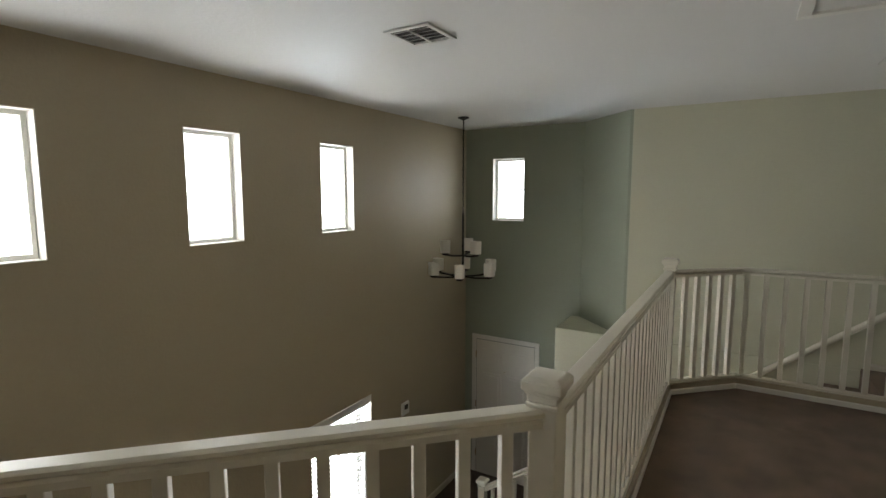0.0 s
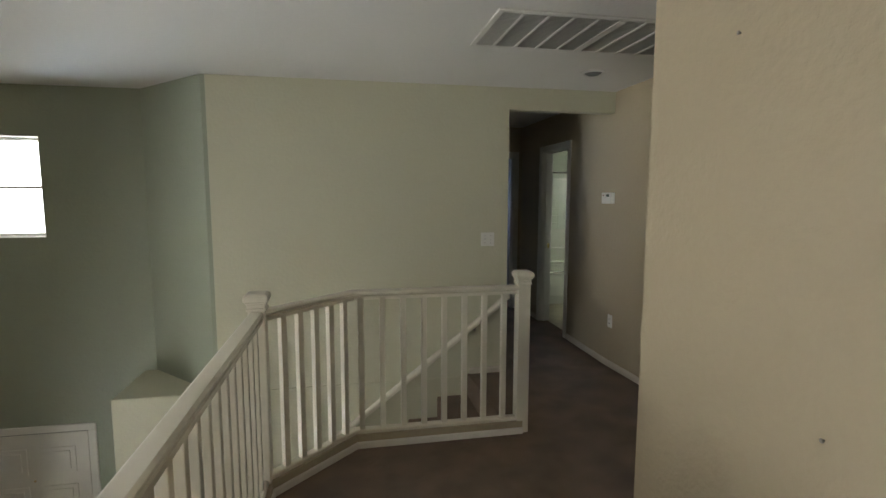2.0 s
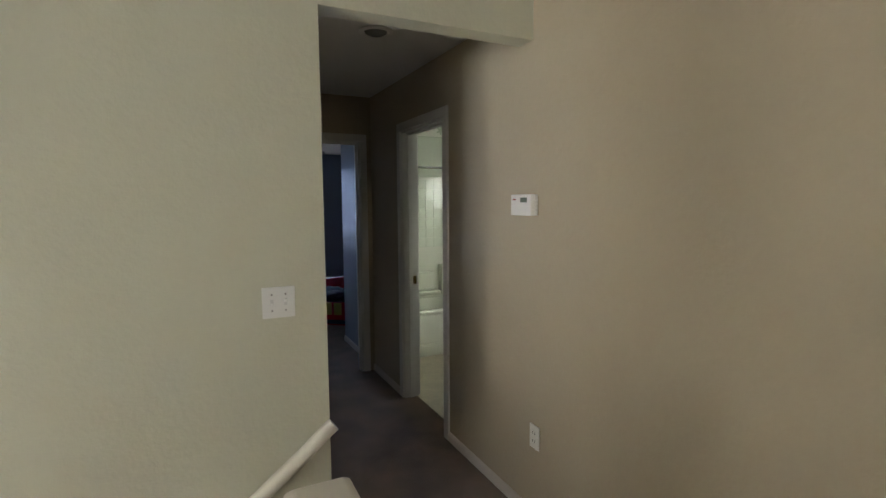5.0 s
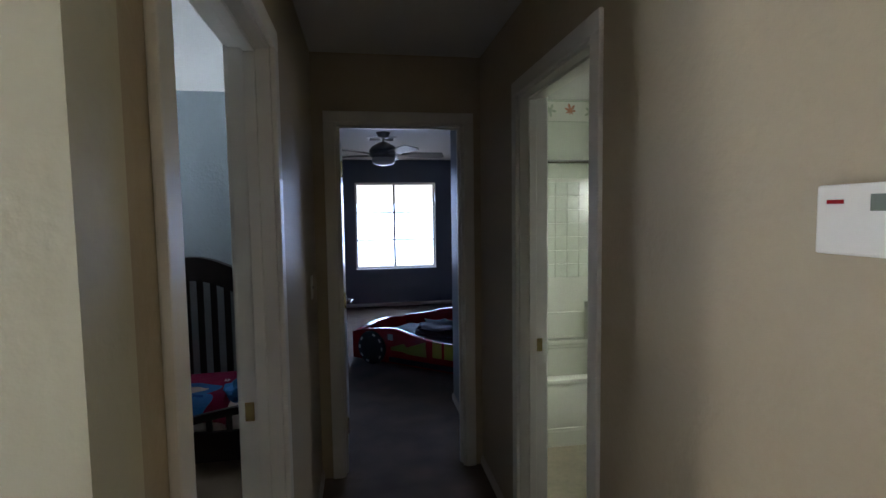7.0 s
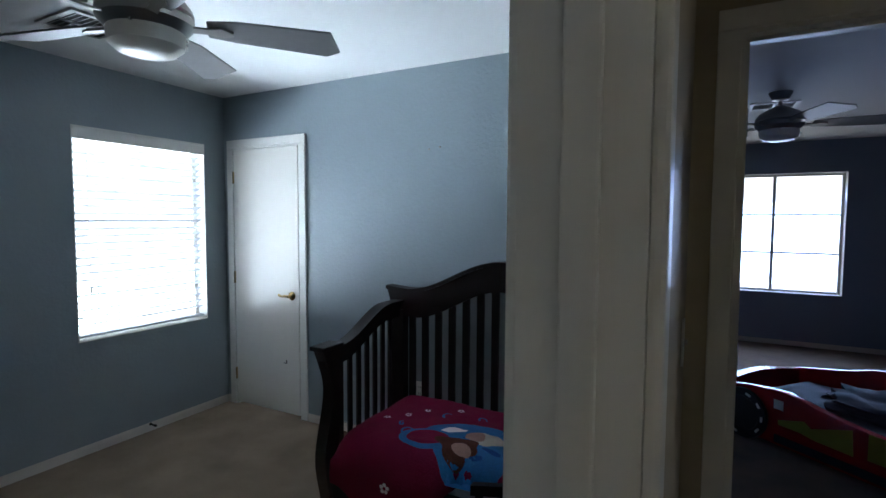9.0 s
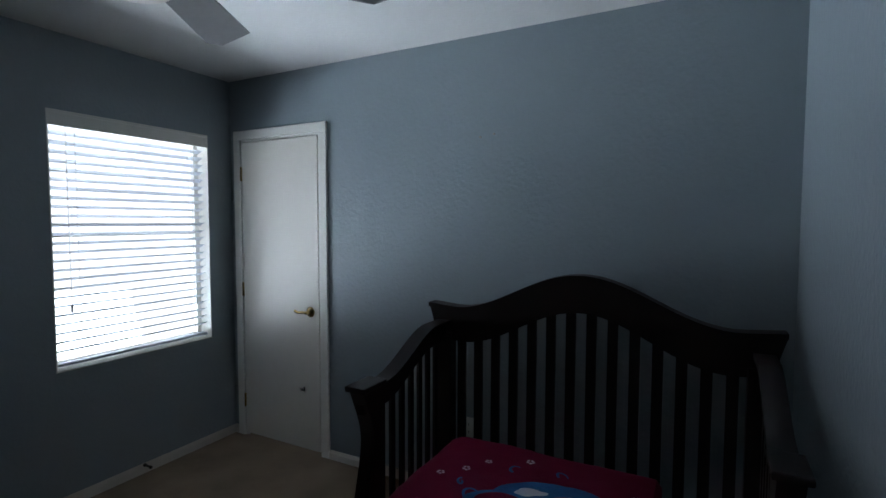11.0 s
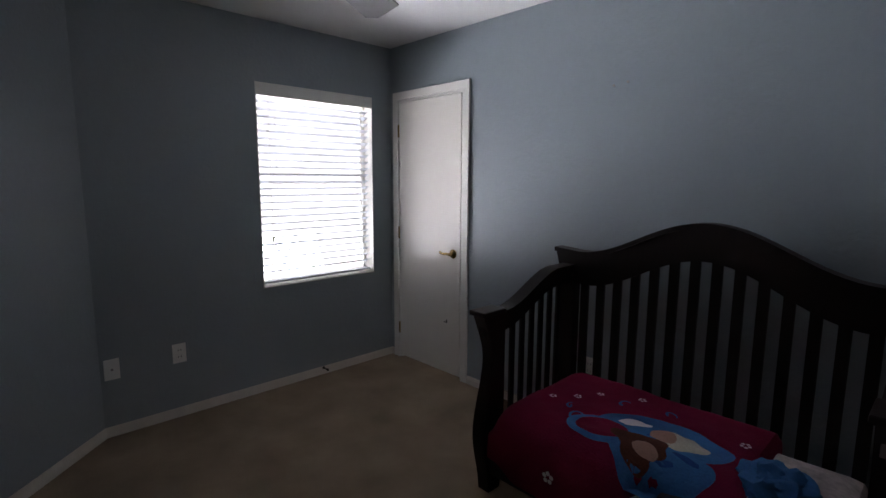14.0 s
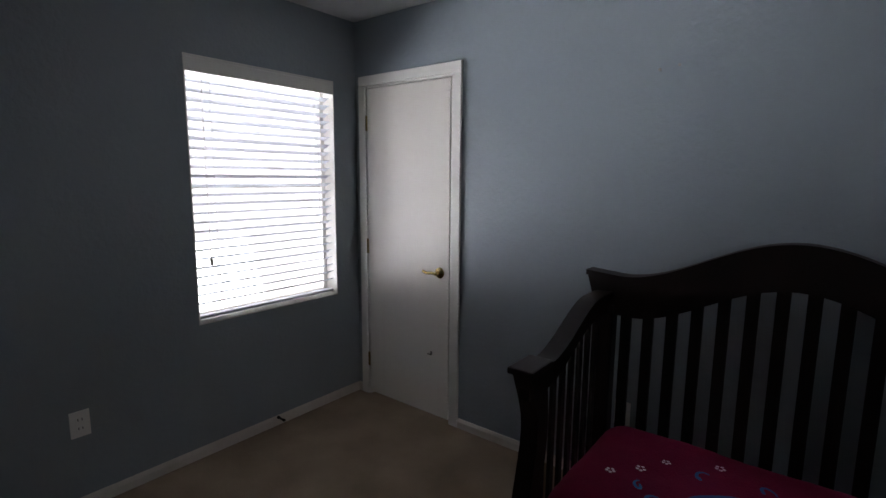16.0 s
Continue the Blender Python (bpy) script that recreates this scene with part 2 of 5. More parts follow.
def wall(name, axis, near, far, a0, a1, z0, z1, holes, mats, label):
    """A wall across axis ('x' or 'y') from near to far, along the other one from a0 to a1, with openings (a0, a1, z0, z1).
    mats: paint of the face towards near, then of the face towards far."""
    bm = bmesh.new()
    us = sorted({a0, a1, *[h[0] for h in holes], *[h[1] for h in holes]})
    zs = sorted({z0, z1, *[h[2] for h in holes], *[h[3] for h in holes]})
    us, zs = [u for u in us if a0 <= u <= a1], [z for z in zs if z0 <= z <= z1]
    full = [[not any(h[0] - 1e-6 <= us[i] and us[i + 1] <= h[1] + 1e-6 and h[2] - 1e-6 <= zs[k] and zs[k + 1] <= h[3] + 1e-6 for h in holes)
             for k in range(len(zs) - 1)] for i in range(len(us) - 1)]
    cache = {}

    def vert(i, k, s):
        if (i, k, s) not in cache:
            d = near if s == 0 else far
            cache[i, k, s] = bm.verts.new((d, us[i], zs[k]) if axis == "x" else (us[i], d, zs[k]))
        return cache[i, k, s]

    def is_full(i, k):
        return 0 <= i < len(us) - 1 and 0 <= k < len(zs) - 1 and full[i][k]
    for i in range(len(us) - 1):
        for k in range(len(zs) - 1):
            if not full[i][k]:
                continue
            for s in (0, 1):
                f = bm.faces.new([vert(i, k, s), vert(i + 1, k, s), vert(i + 1, k + 1, s), vert(i, k + 1, s)])
                f.material_index = s
            for di, dk, c0, c1 in ((-1, 0, (i, k), (i, k + 1)), (1, 0, (i + 1, k), (i + 1, k + 1)), (0, -1, (i, k), (i + 1, k)), (0, 1, (i, k + 1), (i + 1, k + 1))):
                if not is_full(i + di, k + dk):
                    bm.faces.new([vert(*c0, 0), vert(*c1, 0), vert(*c1, 1), vert(*c0, 1)]).material_index = 0
    bmesh.ops.recalc_face_normals(bm, faces=bm.faces)
    return solid(name, bm, list(mats), label, "wall", "structure")


def slab(name, poly, z0, z1, mat, label, category):
    bm = bmesh.new()
    prism(bm, poly, z0, z1)
    return solid(name, bm, mat, label, category, "structure")


# ---- structure ----
slab("ground", [(-300, -300), (300, -300), (300, 300), (-300, 300)], -3.2, -2.9, GROUND, "pale dusty ground outside the house", "ground")
slab("floor_landing", [(-3.1, -3.2), (2.8, -3.2), (2.8, 4.60), (1.40, 4.60), (1.40, 4.42), (0.395, 4.42), (-0.08, 3.955), (-0.08, 1.17), (-3.1, -1.85)],
     -0.30, 0.035, CARPET, "worn brown carpet on the upstairs landing", "floor")
bm = bmesh.new()
for v in box(bm, 1.40, 2.80, 4.60, 5.50, -0.30, 0.0):
    if v.co.z > -0.1 and v.co.y < 5:
        v.co.z = 0.035
solid("floor_stair_head", bm, CARPET, "worn brown carpet at the head of the stairs", "floor", "structure")
slab("floor_hall", [(1.69, 5.5), (2.80, 5.5), (2.80, 7.91), (1.69, 7.91)], -0.30, 0.0, CARPET, "worn brown carpet in the narrow hall", "floor")
slab("floor_bedroom", [(-0.45, 5.6), (1.69, 5.6), (1.69, 8.93), (-1.7, 8.93), (-1.7, 6.85)], -0.30, 0.0, BEIGE, "beige cut-pile carpet in the blue bedroom", "floor")
slab("floor_far_bedroom", [(1.69, 7.91), (2.76, 7.91), (2.76, 8.88), (4.8, 8.88), (4.8, 13.4), (0.4, 13.4), (0.4, 8.93), (1.69, 8.93)], -0.30, 0.0, CARPET, "brown carpet in the far bedroom", "floor")
slab("floor_bathroom", [(2.80, 5.5), (4.8, 5.5), (4.8, 8.88), (2.80, 8.88)], -0.30, 0.003, VINYL, "mottled beige vinyl floor in the bathroom", "floor")
slab("floor_entry", [(-3.1, -3.2), (3.0, -3.2), (3.0, 6.3), (-3.1, 6.3)], LOW - 0.2, LOW, DARKTILE, "dark brown tiled entry floor", "floor")
slab("ceiling", [(-3.15, -3.3), (4.9, -3.3), (4.9, 13.5), (-3.15, 13.5)], CEIL, CEIL + 0.2, WHITE_CEIL, "flat off-white textured ceiling", "ceiling")
slab("roof", [(-3.6, -3.8), (5.4, -3.8), (5.4, 14.0), (-3.6, 14.0)], CEIL + 0.25, CEIL + 0.4, GROUND, "flat roof above the ceiling", "roof")

# The first two are unseen, added on the row's spacing to light the stairs.
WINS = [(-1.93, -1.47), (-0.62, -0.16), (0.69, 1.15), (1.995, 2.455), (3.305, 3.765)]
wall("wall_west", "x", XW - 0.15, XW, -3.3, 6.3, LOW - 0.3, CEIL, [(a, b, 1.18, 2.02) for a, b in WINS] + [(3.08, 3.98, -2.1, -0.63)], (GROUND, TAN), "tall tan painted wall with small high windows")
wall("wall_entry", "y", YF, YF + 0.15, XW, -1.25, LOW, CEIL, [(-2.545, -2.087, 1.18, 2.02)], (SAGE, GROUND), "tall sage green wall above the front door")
wall("wall_stairs", "y", YP, YP + 0.11, -0.62, XR, -0.02, CEIL, [(1.742, XR, -0.02, 2.253)], (PALE, TAN), "pale green wall beside the stairs with a hall opening")
bm = bmesh.new()
prism(bm, [(-1.30, YF), (-0.651, YP), (-0.62, YP), (-0.62, YP + 0.11), (-1.10, 6.3), (-1.30, 6.3)], -0.02, CEIL)
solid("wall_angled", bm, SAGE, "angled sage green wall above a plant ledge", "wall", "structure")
bm = boxes((-1.405, 1.40, YP, 6.3, LOW, -0.02))
bevel(bm, 0.012, 3)
solid("wall_ledge", bm, PALE, "lower stair wall topped by a flat plant ledge", "wall", "structure")
wall("wall_landing_near", "x", 1.46, 1.58, -3.2, 3.06, 0, CEIL, [], (TAN, TAN), "plain tan wall with nail holes beside the landing")
wall("wall_south", "y", -3.3, -3.2, XW, 2.8, LOW, CEIL, [], (GROUND, TAN), "plain tan wall closing the landing")
wall("wall_niche_return", "y", 2.95, 3.06, 1.58, 1.80, 0, CEIL, [], (TAN, TAN), "short tan wall return")
wall("wall_hall_east", "x", XR, XR + 0.12, 3.95, 7.85, 0, CEIL, [(6.395, 7.13, 0, 2.055)], (TAN, TILE), "long tan hall wall with a bathroom door")
wall("wall_hall_west", "x", 1.622, 1.742, 5.61, 7.85, 0, CEIL, [(5.735, 6.60, 0, 2.055)], (BLUE, TAN), "hall wall with the bedroom doorway")
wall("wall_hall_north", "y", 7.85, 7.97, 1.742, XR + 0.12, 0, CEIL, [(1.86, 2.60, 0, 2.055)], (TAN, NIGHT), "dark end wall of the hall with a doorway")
wall("wall_stairwell", "y", 4.36, 4.42, 0.40, 1.40, LOW, -0.30, [], (TAN, TAN), "tan wall below the landing beside the stairs")
wall("wall_under_landing", "x", -0.14, -0.08, 1.17, 3.955, LOW, -0.30, [], (TAN, TAN), "tan wall below the landing edge")
bm = bmesh.new()
prism(bm, [(-3.1, -1.85), (-0.08, 1.17), (-0.08, 1.10), (-3.1, -1.92)], LOW, -0.30)
prism(bm, [(-0.08, 3.955), (0.395, 4.42), (0.395, 4.36), (-0.08, 3.89)], LOW, -0.30)
solid("wall_below_rail", bm, TAN, "tan wall below the angled landing edge", "wall", "structure")

# the angled wall with its arched niche, built flat and turned into place
NICHE = Matrix.Translation((2.685, 3.960, 0)) @ Matrix.Rotation(radians(225), 4, "Z")
N0, N1, NS, NR, NZ = 0.140, 1.04, 1.837, 0.19, 0.918


def arch(n=18):
    c, r = (N0 + N1) / 2, (N1 - N0) / 2
    return [(c - r * math.cos(math.pi * i / n), NS + NR * math.sin(math.pi * i / n)) for i in range(n + 1)]


bm = bmesh.new()
pts = arch()
rim = [(N0, NZ)] + pts + [(N1, NZ)]
outer = [(0.0, 0.0), (0.0, CEIL), (1.285, CEIL), (1.285, 0.0)]
front = lambda p: bm.verts.new((p[0], 0.0, p[1]))
fv = [front(p) for p in rim]
ov = [front(p) for p in outer]
top = [bm.verts.new((p[0], 0.0, CEIL)) for p in pts]
for i in range(len(pts) - 1):
    bm.faces.new((fv[1 + i], fv[2 + i], top[i + 1], top[i]))
bm.faces.new([ov[0], fv[0], fv[1], top[0], ov[1]])
bm.faces.new([ov[3], ov[2], top[-1], fv[-2], fv[-1]])
bm.faces.new([ov[0], ov[3], fv[-1], fv[0]])
back = [bm.verts.new((v.co.x, 0.095, v.co.z)) for v in fv]
for i in range(len(fv)):
    j = (i + 1) % len(fv)
    bm.faces.new((fv[i], fv[j], back[j], back[i]))
bm.transform(NICHE)
niche_wall = solid("wall_niche", bm, TAN, "angled tan wall with a tall arched niche", "wall", "structure")
bm = bmesh.new()
box(bm, -0.02, 1.30, 0.095, 0.12, 0, CEIL)
bm.transform(NICHE)
solid("niche_back", bm, BROWN, "dark brown painted back of the arched niche", "wall", "structure")

# bedroom shell
wall("wall_bedroom_west", "x", -1.75, -1.60, 6.75, 8.95, 0, CEIL, [(7.74, 8.64, 0.71, 2.045)], (GROUND, BLUE), "blue-grey bedroom wall with a window")
wall("wall_bedroom_north", "y", 8.82, 8.93, -1.60, 1.622, 0, CEIL, [(-1.50, -0.80, 0, 2.035)], (BLUE, BLUE), "blue-grey bedroom wall behind the crib")
wall("wall_bedroom_south", "y", 5.61, 5.65, -0.45, 1.622, 0, CEIL, [], (SAGE, BLUE), "blue-grey bedroom wall beside the door")
wall("wall_bedroom_east", "x", 1.622, 1.742, 7.85, 8.93, 0, CEIL, [], (BLUE, NIGHT), "blue-grey bedroom wall beside the crib")
bm = bmesh.new()
prism(bm, [(-1.60, 6.80), (-0.45, 5.65), (-0.45, 5.61), (-0.55, 5.61), (-1.75, 6.75), (-1.75, 6.80)], 0, CEIL)
solid("wall_bedroom_angled", bm, BLUE, "angled blue-grey bedroom wall", "wall", "structure")
wall("wall_closet_back", "y", 9.5, 9.55, -1.7, 0.5, 0, CEIL, [], (BLUE, BLUE), "wall at the back of the closet")
wall("wall_closet_west", "x", -1.75, -1.70, 8.95, 9.5, 0, CEIL, [], (BLUE, BLUE), "side wall of the closet")

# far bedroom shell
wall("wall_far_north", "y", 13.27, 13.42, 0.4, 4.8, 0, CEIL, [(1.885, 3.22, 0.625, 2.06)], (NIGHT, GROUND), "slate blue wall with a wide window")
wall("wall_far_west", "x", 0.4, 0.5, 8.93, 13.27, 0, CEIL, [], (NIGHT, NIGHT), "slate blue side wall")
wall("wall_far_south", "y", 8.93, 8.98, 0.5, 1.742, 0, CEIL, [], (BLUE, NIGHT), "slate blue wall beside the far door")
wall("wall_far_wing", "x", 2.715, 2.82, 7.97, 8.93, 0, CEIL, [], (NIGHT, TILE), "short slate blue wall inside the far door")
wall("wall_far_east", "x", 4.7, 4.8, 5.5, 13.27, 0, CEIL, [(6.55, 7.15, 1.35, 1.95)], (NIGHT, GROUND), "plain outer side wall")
wall("wall_bath_north", "y", 8.82, 8.93, 2.82, 4.7, 0, CEIL, [], (BATHP, NIGHT), "pale green bathroom wall behind the tub")
wall("wall_tub_end", "x", 4.36, 4.70, 7.95, 8.82, 0, CEIL, [], (BATHP, BATHP), "pale green wall at the end of the tub")
wall("wall_bath_south", "y", 5.5, 5.61, 2.805, 4.7, 0, CEIL, [], (TILE, TILE), "plain bathroom wall")


def backdrop(x0, x1, y0, y1, z0, z1, strength):
    m = bpy.data.materials.new("bright_haze")
    m.use_nodes = True
    n = m.node_tree.nodes
    e = n.new("ShaderNodeEmission")
    e.inputs[0].default_value, e.inputs[1].default_value = (0.93, 0.97, 1.0, 1), strength
    m.node_tree.links.new(e.outputs[0], n["Material Output"].inputs["Surface"])
    solid("backdrop", boxes((x0, x1, y0, y1, z0, z1)), m, "blown-out bright daylight outside the windows", "backdrop", "structure")


backdrop(-6.02, -6.0, -8, 16, -2.85, 7, 3.4)
backdrop(-5.5, 8, 17.0, 17.02, -2.85, 7, 1.7)
backdrop(7.5, 7.52, 2, 12, -2.85, 6, 2.2)


# ---- doors, windows and trim ----
def baseboard(p, q, inward, z=0.0, high=0.056, fall=0.0):
    """A white board along the wall from p to q; inward is the unit vector into the room."""
    bm = bmesh.new()
    p, q, n = Vector((*p, 0)), Vector((*q, 0)), Vector((*inward, 0))
    prof = [(0.0, z), (0.013, z), (0.013, z + high - 0.018), (0.007, z + high - 0.004), (0.004, z + high), (0.0, z + high)]
    a = [bm.verts.new(p + n * d + Vector((0, 0, h))) for d, h in prof]
    b = [bm.verts.new(q + n * d + Vector((0, 0, h - fall))) for d, h in prof]
    for i in range(len(prof)):
        j = (i + 1) % len(prof)
        bm.faces.new((a[i], a[j], b[j], b[i]))
    bm.faces.new(a[::-1]), bm.faces.new(b)
    return solid("baseboard", bm, BASE, "white painted baseboard along the wall", "baseboard", "structure")


def window(name, m, wide, high, depth, label, bars=(), mullions=()):
    """A window in the plane y = 0, its opening going back to y = depth."""
    w = thing(name, label, "window", kind="structure", m=m)
    f, t = 0.034, 0.035
    y0, y1 = depth - 0.055, depth - 0.02
    part("frame", boxes((-wide / 2, -wide / 2 + f, y0, y1, 0, high), (wide / 2 - f, wide / 2, y0, y1, 0, high),
                        (-wide / 2 + f, wide / 2 - f, y0, y1, 0, f), (-wide / 2 + f, wide / 2 - f, y0, y1, high - f, high), bev=0.003), WHITE, w)
    for z in bars:
        part("sash_bar", boxes((-wide / 2 + f, wide / 2 - f, y0 + 0.008, y1 - 0.004, z - t / 3, z + t / 3), bev=0.003), WHITE, w)
    for x in mullions:
        part("mullion", boxes((x - t / 2, x + t / 2, y0 + 0.004, y1 - 0.002, f, high - f), bev=0.003), WHITE, w)
    pane = part("pane", boxes((-wide / 2 + f, wide / 2 - f, y1 - 0.012, y1 - 0.008, f, high - f)), GLASS, w)
    pane.visible_shadow = False
    rv = 0.006
    part("reveal", boxes((-wide / 2, -wide / 2 + rv, -0.002, y0, 0, high), (wide / 2 - rv, wide / 2, -0.002, y0, 0, high),
                         (-wide / 2 + rv, wide / 2 - rv, -0.002, y0, 0, rv), (-wide / 2 + rv, wide / 2 - rv, -0.002, y0, high - rv, high)), WHITE, w)
    return w


WEST = lambda y, z: Matrix.Translation((XW, y, z)) @ Matrix.Rotation(radians(90), 4, "Z")
# window_1 and window_2 lie out of view, added to brighten the stair wall.
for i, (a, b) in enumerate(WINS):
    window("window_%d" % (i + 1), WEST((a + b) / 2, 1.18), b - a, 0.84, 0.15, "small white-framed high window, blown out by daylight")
window("window_9", Matrix.Translation((-2.316, YF, 1.18)), 0.458, 0.84, 0.15, "small high window over the front door with a middle bar", bars=(0.42,))
window("window_6", WEST(3.53, -2.1), 0.90, 1.47, 0.15, "tall entry window with white blinds")
window("window_7", Matrix.Translation((-1.60, 8.19, 0.71)) @ Matrix.Rotation(radians(90), 4, "Z"), 0.90, 1.335, 0.15, "single-hung bedroom window behind white blinds", bars=(0.70,))
window("window_8", Matrix.Translation((2.552, 13.27, 0.625)), 1.335, 1.435, 0.15, "wide white-framed sliding window with grid bars", mullions=(-0.02,))
window("window_10", Matrix.Translation((4.70, 6.85, 1.35)) @ Matrix.Rotation(radians(-90), 4, "Z"), 0.60, 0.60, 0.1, "small bathroom window", bars=(0.3,), mullions=(0.0,))
grid = boxes((1.92, 3.19, 13.370, 13.385, 1.095, 1.117), (1.92, 3.19, 13.370, 13.385, 1.555, 1.577))
solid("window_grid", grid, WHITE, "thin white grid bars in the sliding window", "window grid", "structure")


def casing(name, m, wide, high, depth, label):
    """A cased door opening: the wall goes from y = 0 to y = depth; the opening from x = 0 to wide."""
    c = thing(name, label, "door frame", kind="structure", m=m)
    w, t, j = 0.062, 0.016, 0.018
    for side in (-1, 1):
        y0, y1 = (-t, 0.0) if side < 0 else (depth, depth + t)
        for x0, x1 in ((-w + 0.006, 0.006), (wide - 0.006, wide + w - 0.006)):
            bm = boxes((x0, x1, y0, y1, 0, high - 0.006))
            bevel(bm, 0.005)
            part("side_casing", bm, WHITE, c)
        part("head_casing", boxes((-w + 0.006, wide + w - 0.006, y0, y1, high - 0.006, high + w - 0.006), bev=0.005), WHITE, c)
    for x0, x1 in ((0.0, j), (wide - j, wide)):
        part("jamb", boxes((x0, x1, 0, depth, 0, high - j)), WHITE, c)
    part("head_jamb", boxes((0, wide, 0, depth, high - j, high)), WHITE, c)
    for x0, x1 in ((j, j + 0.012), (wide - j - 0.012, wide - j)):
        part("door_stop", boxes((x0, x1, 0.04, 0.075, 0, high - j - 0.012), bev=0.003), WHITE, c)
    part("head_stop", boxes((j, wide - j, 0.04, 0.075, high - j - 0.012, high - j), bev=0.003), WHITE, c)
    return c


def strike_plate(parent, x, y, z, face):
    bm = boxes((x, x + face * 0.003, y - 0.014, y + 0.014, z - 0.03, z + 0.03), bev=0.001)
    part("strike_plate", bm, BRASS, parent, "worn brass strike plate")


def lever(parent, m, brass=True):
    """A rosette with a curved lever; m puts its wall side at the door's face, y pointing away from it."""
    mat = BRASS if brass else CHROME
    bm = bmesh.new()
    lathe(bm, [(0.033, 0.0), (0.033, 0.004), (0.026, 0.010), (0.012, 0.014), (0.011, 0.045), (0.0, 0.046)], Matrix.Rotation(radians(-90), 4, "X"))
    bm.transform(m)
    rose = part("handle", bm, mat, parent, "polished lever handle", True)
    bm = bmesh.new()
    ring = [(0.007 * math.cos(a), 0.009 * math.sin(a)) for a in [i * math.pi / 4 for i in range(8)]]
    sweep(bm, [(0.004, 0.04, 0), (-0.03, 0.043, 0.002), (-0.06, 0.041, -0.003), (-0.085, 0.036, -0.001), (-0.102, 0.034, 0.006)], ring)
    bm.transform(m)
    part("lever", bm, mat, rose, "", True)


def hinge(parent, x, y, z):
    bm = bmesh.new()
    lathe(bm, [(0.007, -0.045), (0.007, 0.045), (0.004, 0.05)], Matrix.Translation((x, y, z)), 10)
    box(bm, x - 0.016, x + 0.002, y - 0.001, y + 0.004, z - 0.044, z + 0.044)
    part("hinge", bm, BRASS, parent, "brass hinge")


c1 = casing("door_frame_1", Matrix.Translation((XR, 6.395, 0)) @ Matrix.Rotation(radians(90), 4, "Z") @ Matrix.Diagonal((1, -1, 1, 1)), 0.735, 2.055, 0.12, "white painted casing of the bathroom door")
strike_plate(c1, 0.735 - 0.018, 0.09, 0.93, -1)
c2 = casing("door_frame_2", Matrix.Translation((1.742, 5.735, 0)) @ Matrix.Rotation(radians(90), 4, "Z"), 0.865, 2.055, 0.12, "white painted casing of the bedroom door")
strike_plate(c2, 0.865 - 0.018, 0.098, 0.92, -1)
c3 = casing("door_frame_3", Matrix.Translation((1.86, 7.85, 0)), 0.74, 2.055, 0.12, "white painted casing at the end of the hall")
c4 = casing("door_frame_4", Matrix.Translation((-1.50, 8.82, 0)), 0.70, 2.035, 0.11, "white painted casing of the closet door")


def flush_door(name, m, wide, label, brass=True):
    d = thing(name, label, "door", m=m)
    part("leaf", boxes((0, wide, 0, 0.035, 0.022, 2.012), bev=0.002), DOORP, d)
    lever(d, Matrix.Translation((wide - 0.065, 0, 0.915)) @ Matrix.Diagonal((1, -1, 1, 1)), brass)
    return d


closet = flush_door("closet_door", Matrix.Translation((-1.478, 8.812, 0)), 0.656, "closed cream flush closet door with brass lever")
for z in (0.25, 1.02, 1.80):
    hinge(closet, -0.008, -0.006, z)
bm = boxes((0.50, 0.535, -0.0025, 0.0, 0.40, 0.406), (0.525, 0.535, -0.0025, 0.0, 0.406, 0.425))
part("scuff", bm, SLOT, closet, "chipped scuff in the paint")
far_door = flush_door("far_bedroom_door", Matrix.Translation((1.885, 7.985, 0)) @ Matrix.Rotation(radians(91), 4, "Z"), 0.70, "open white flush door against the wall", False)
for z in (0.25, 1.02, 1.80):
    hinge(far_door, 0.0, -0.006, z)
flush_door("bedroom_door", Matrix.Translation((1.600, 5.725, 0)) @ Matrix.Rotation(radians(180), 4, "Z"), 0.80, "open white flush bedroom door")

# front door with raised panels
fd = thing("front_door", "closed white six-panel front door with nickel lever", "door", m=Matrix.Translation((-2.775, YF, LOW)))
part("leaf", boxes((0.008, 0.882, -0.012, -0.001, 0.0, 2.024), bev=0.002), DOORP, fd)
# Dark sheet behind the leaf; its colour stands in for shade in the gap.
part("gap_shade", boxes((0.0, 0.89, -0.003, -0.0005, 0.0, 2.035)), SLOT, fd, "dark sheet for the shaded gap round the door")
for x0, x1 in ((0.11, 0.40), (0.49, 0.78)):
    for z0, z1 in ((0.20, 0.85), (0.99, 1.55), (1.66, 1.90)):
        bm = bmesh.new()
        box(bm, x0, x1, -0.021, -0.012, z0, z1)
        box(bm, x0 + 0.04, x1 - 0.04, -0.030, -0.021, z0 + 0.035, z1 - 0.035)
        bevel(bm, 0.004)
        part("panel", bm, DOORP, fd)
for x0, x1, z0, z1 in ((-0.062, 0.0, 0, 2.035), (0.89, 0.952, 0, 2.035), (-0.062, 0.952, 2.035, 2.097)):
    part("casing", boxes((x0, x1, -0.022, -0.001, z0, z1), bev=0.005), WHITE, fd)
bm = bmesh.new()
lathe(bm, [(0.03, 0), (0.03, 0.012), (0.02, 0.02), (0.0, 0.022)], Matrix.Translation((0.82, -0.012, 1.08)) @ Matrix.Rotation(radians(90), 4, "X"))
part("deadbolt", bm, NICKEL, fd, "nickel deadbolt", True)
lever(fd, Matrix.Translation((0.82, -0.012, 0.94)) @ Matrix.Diagonal((1, -1, 1, 1)), False)
bm = bmesh.new()
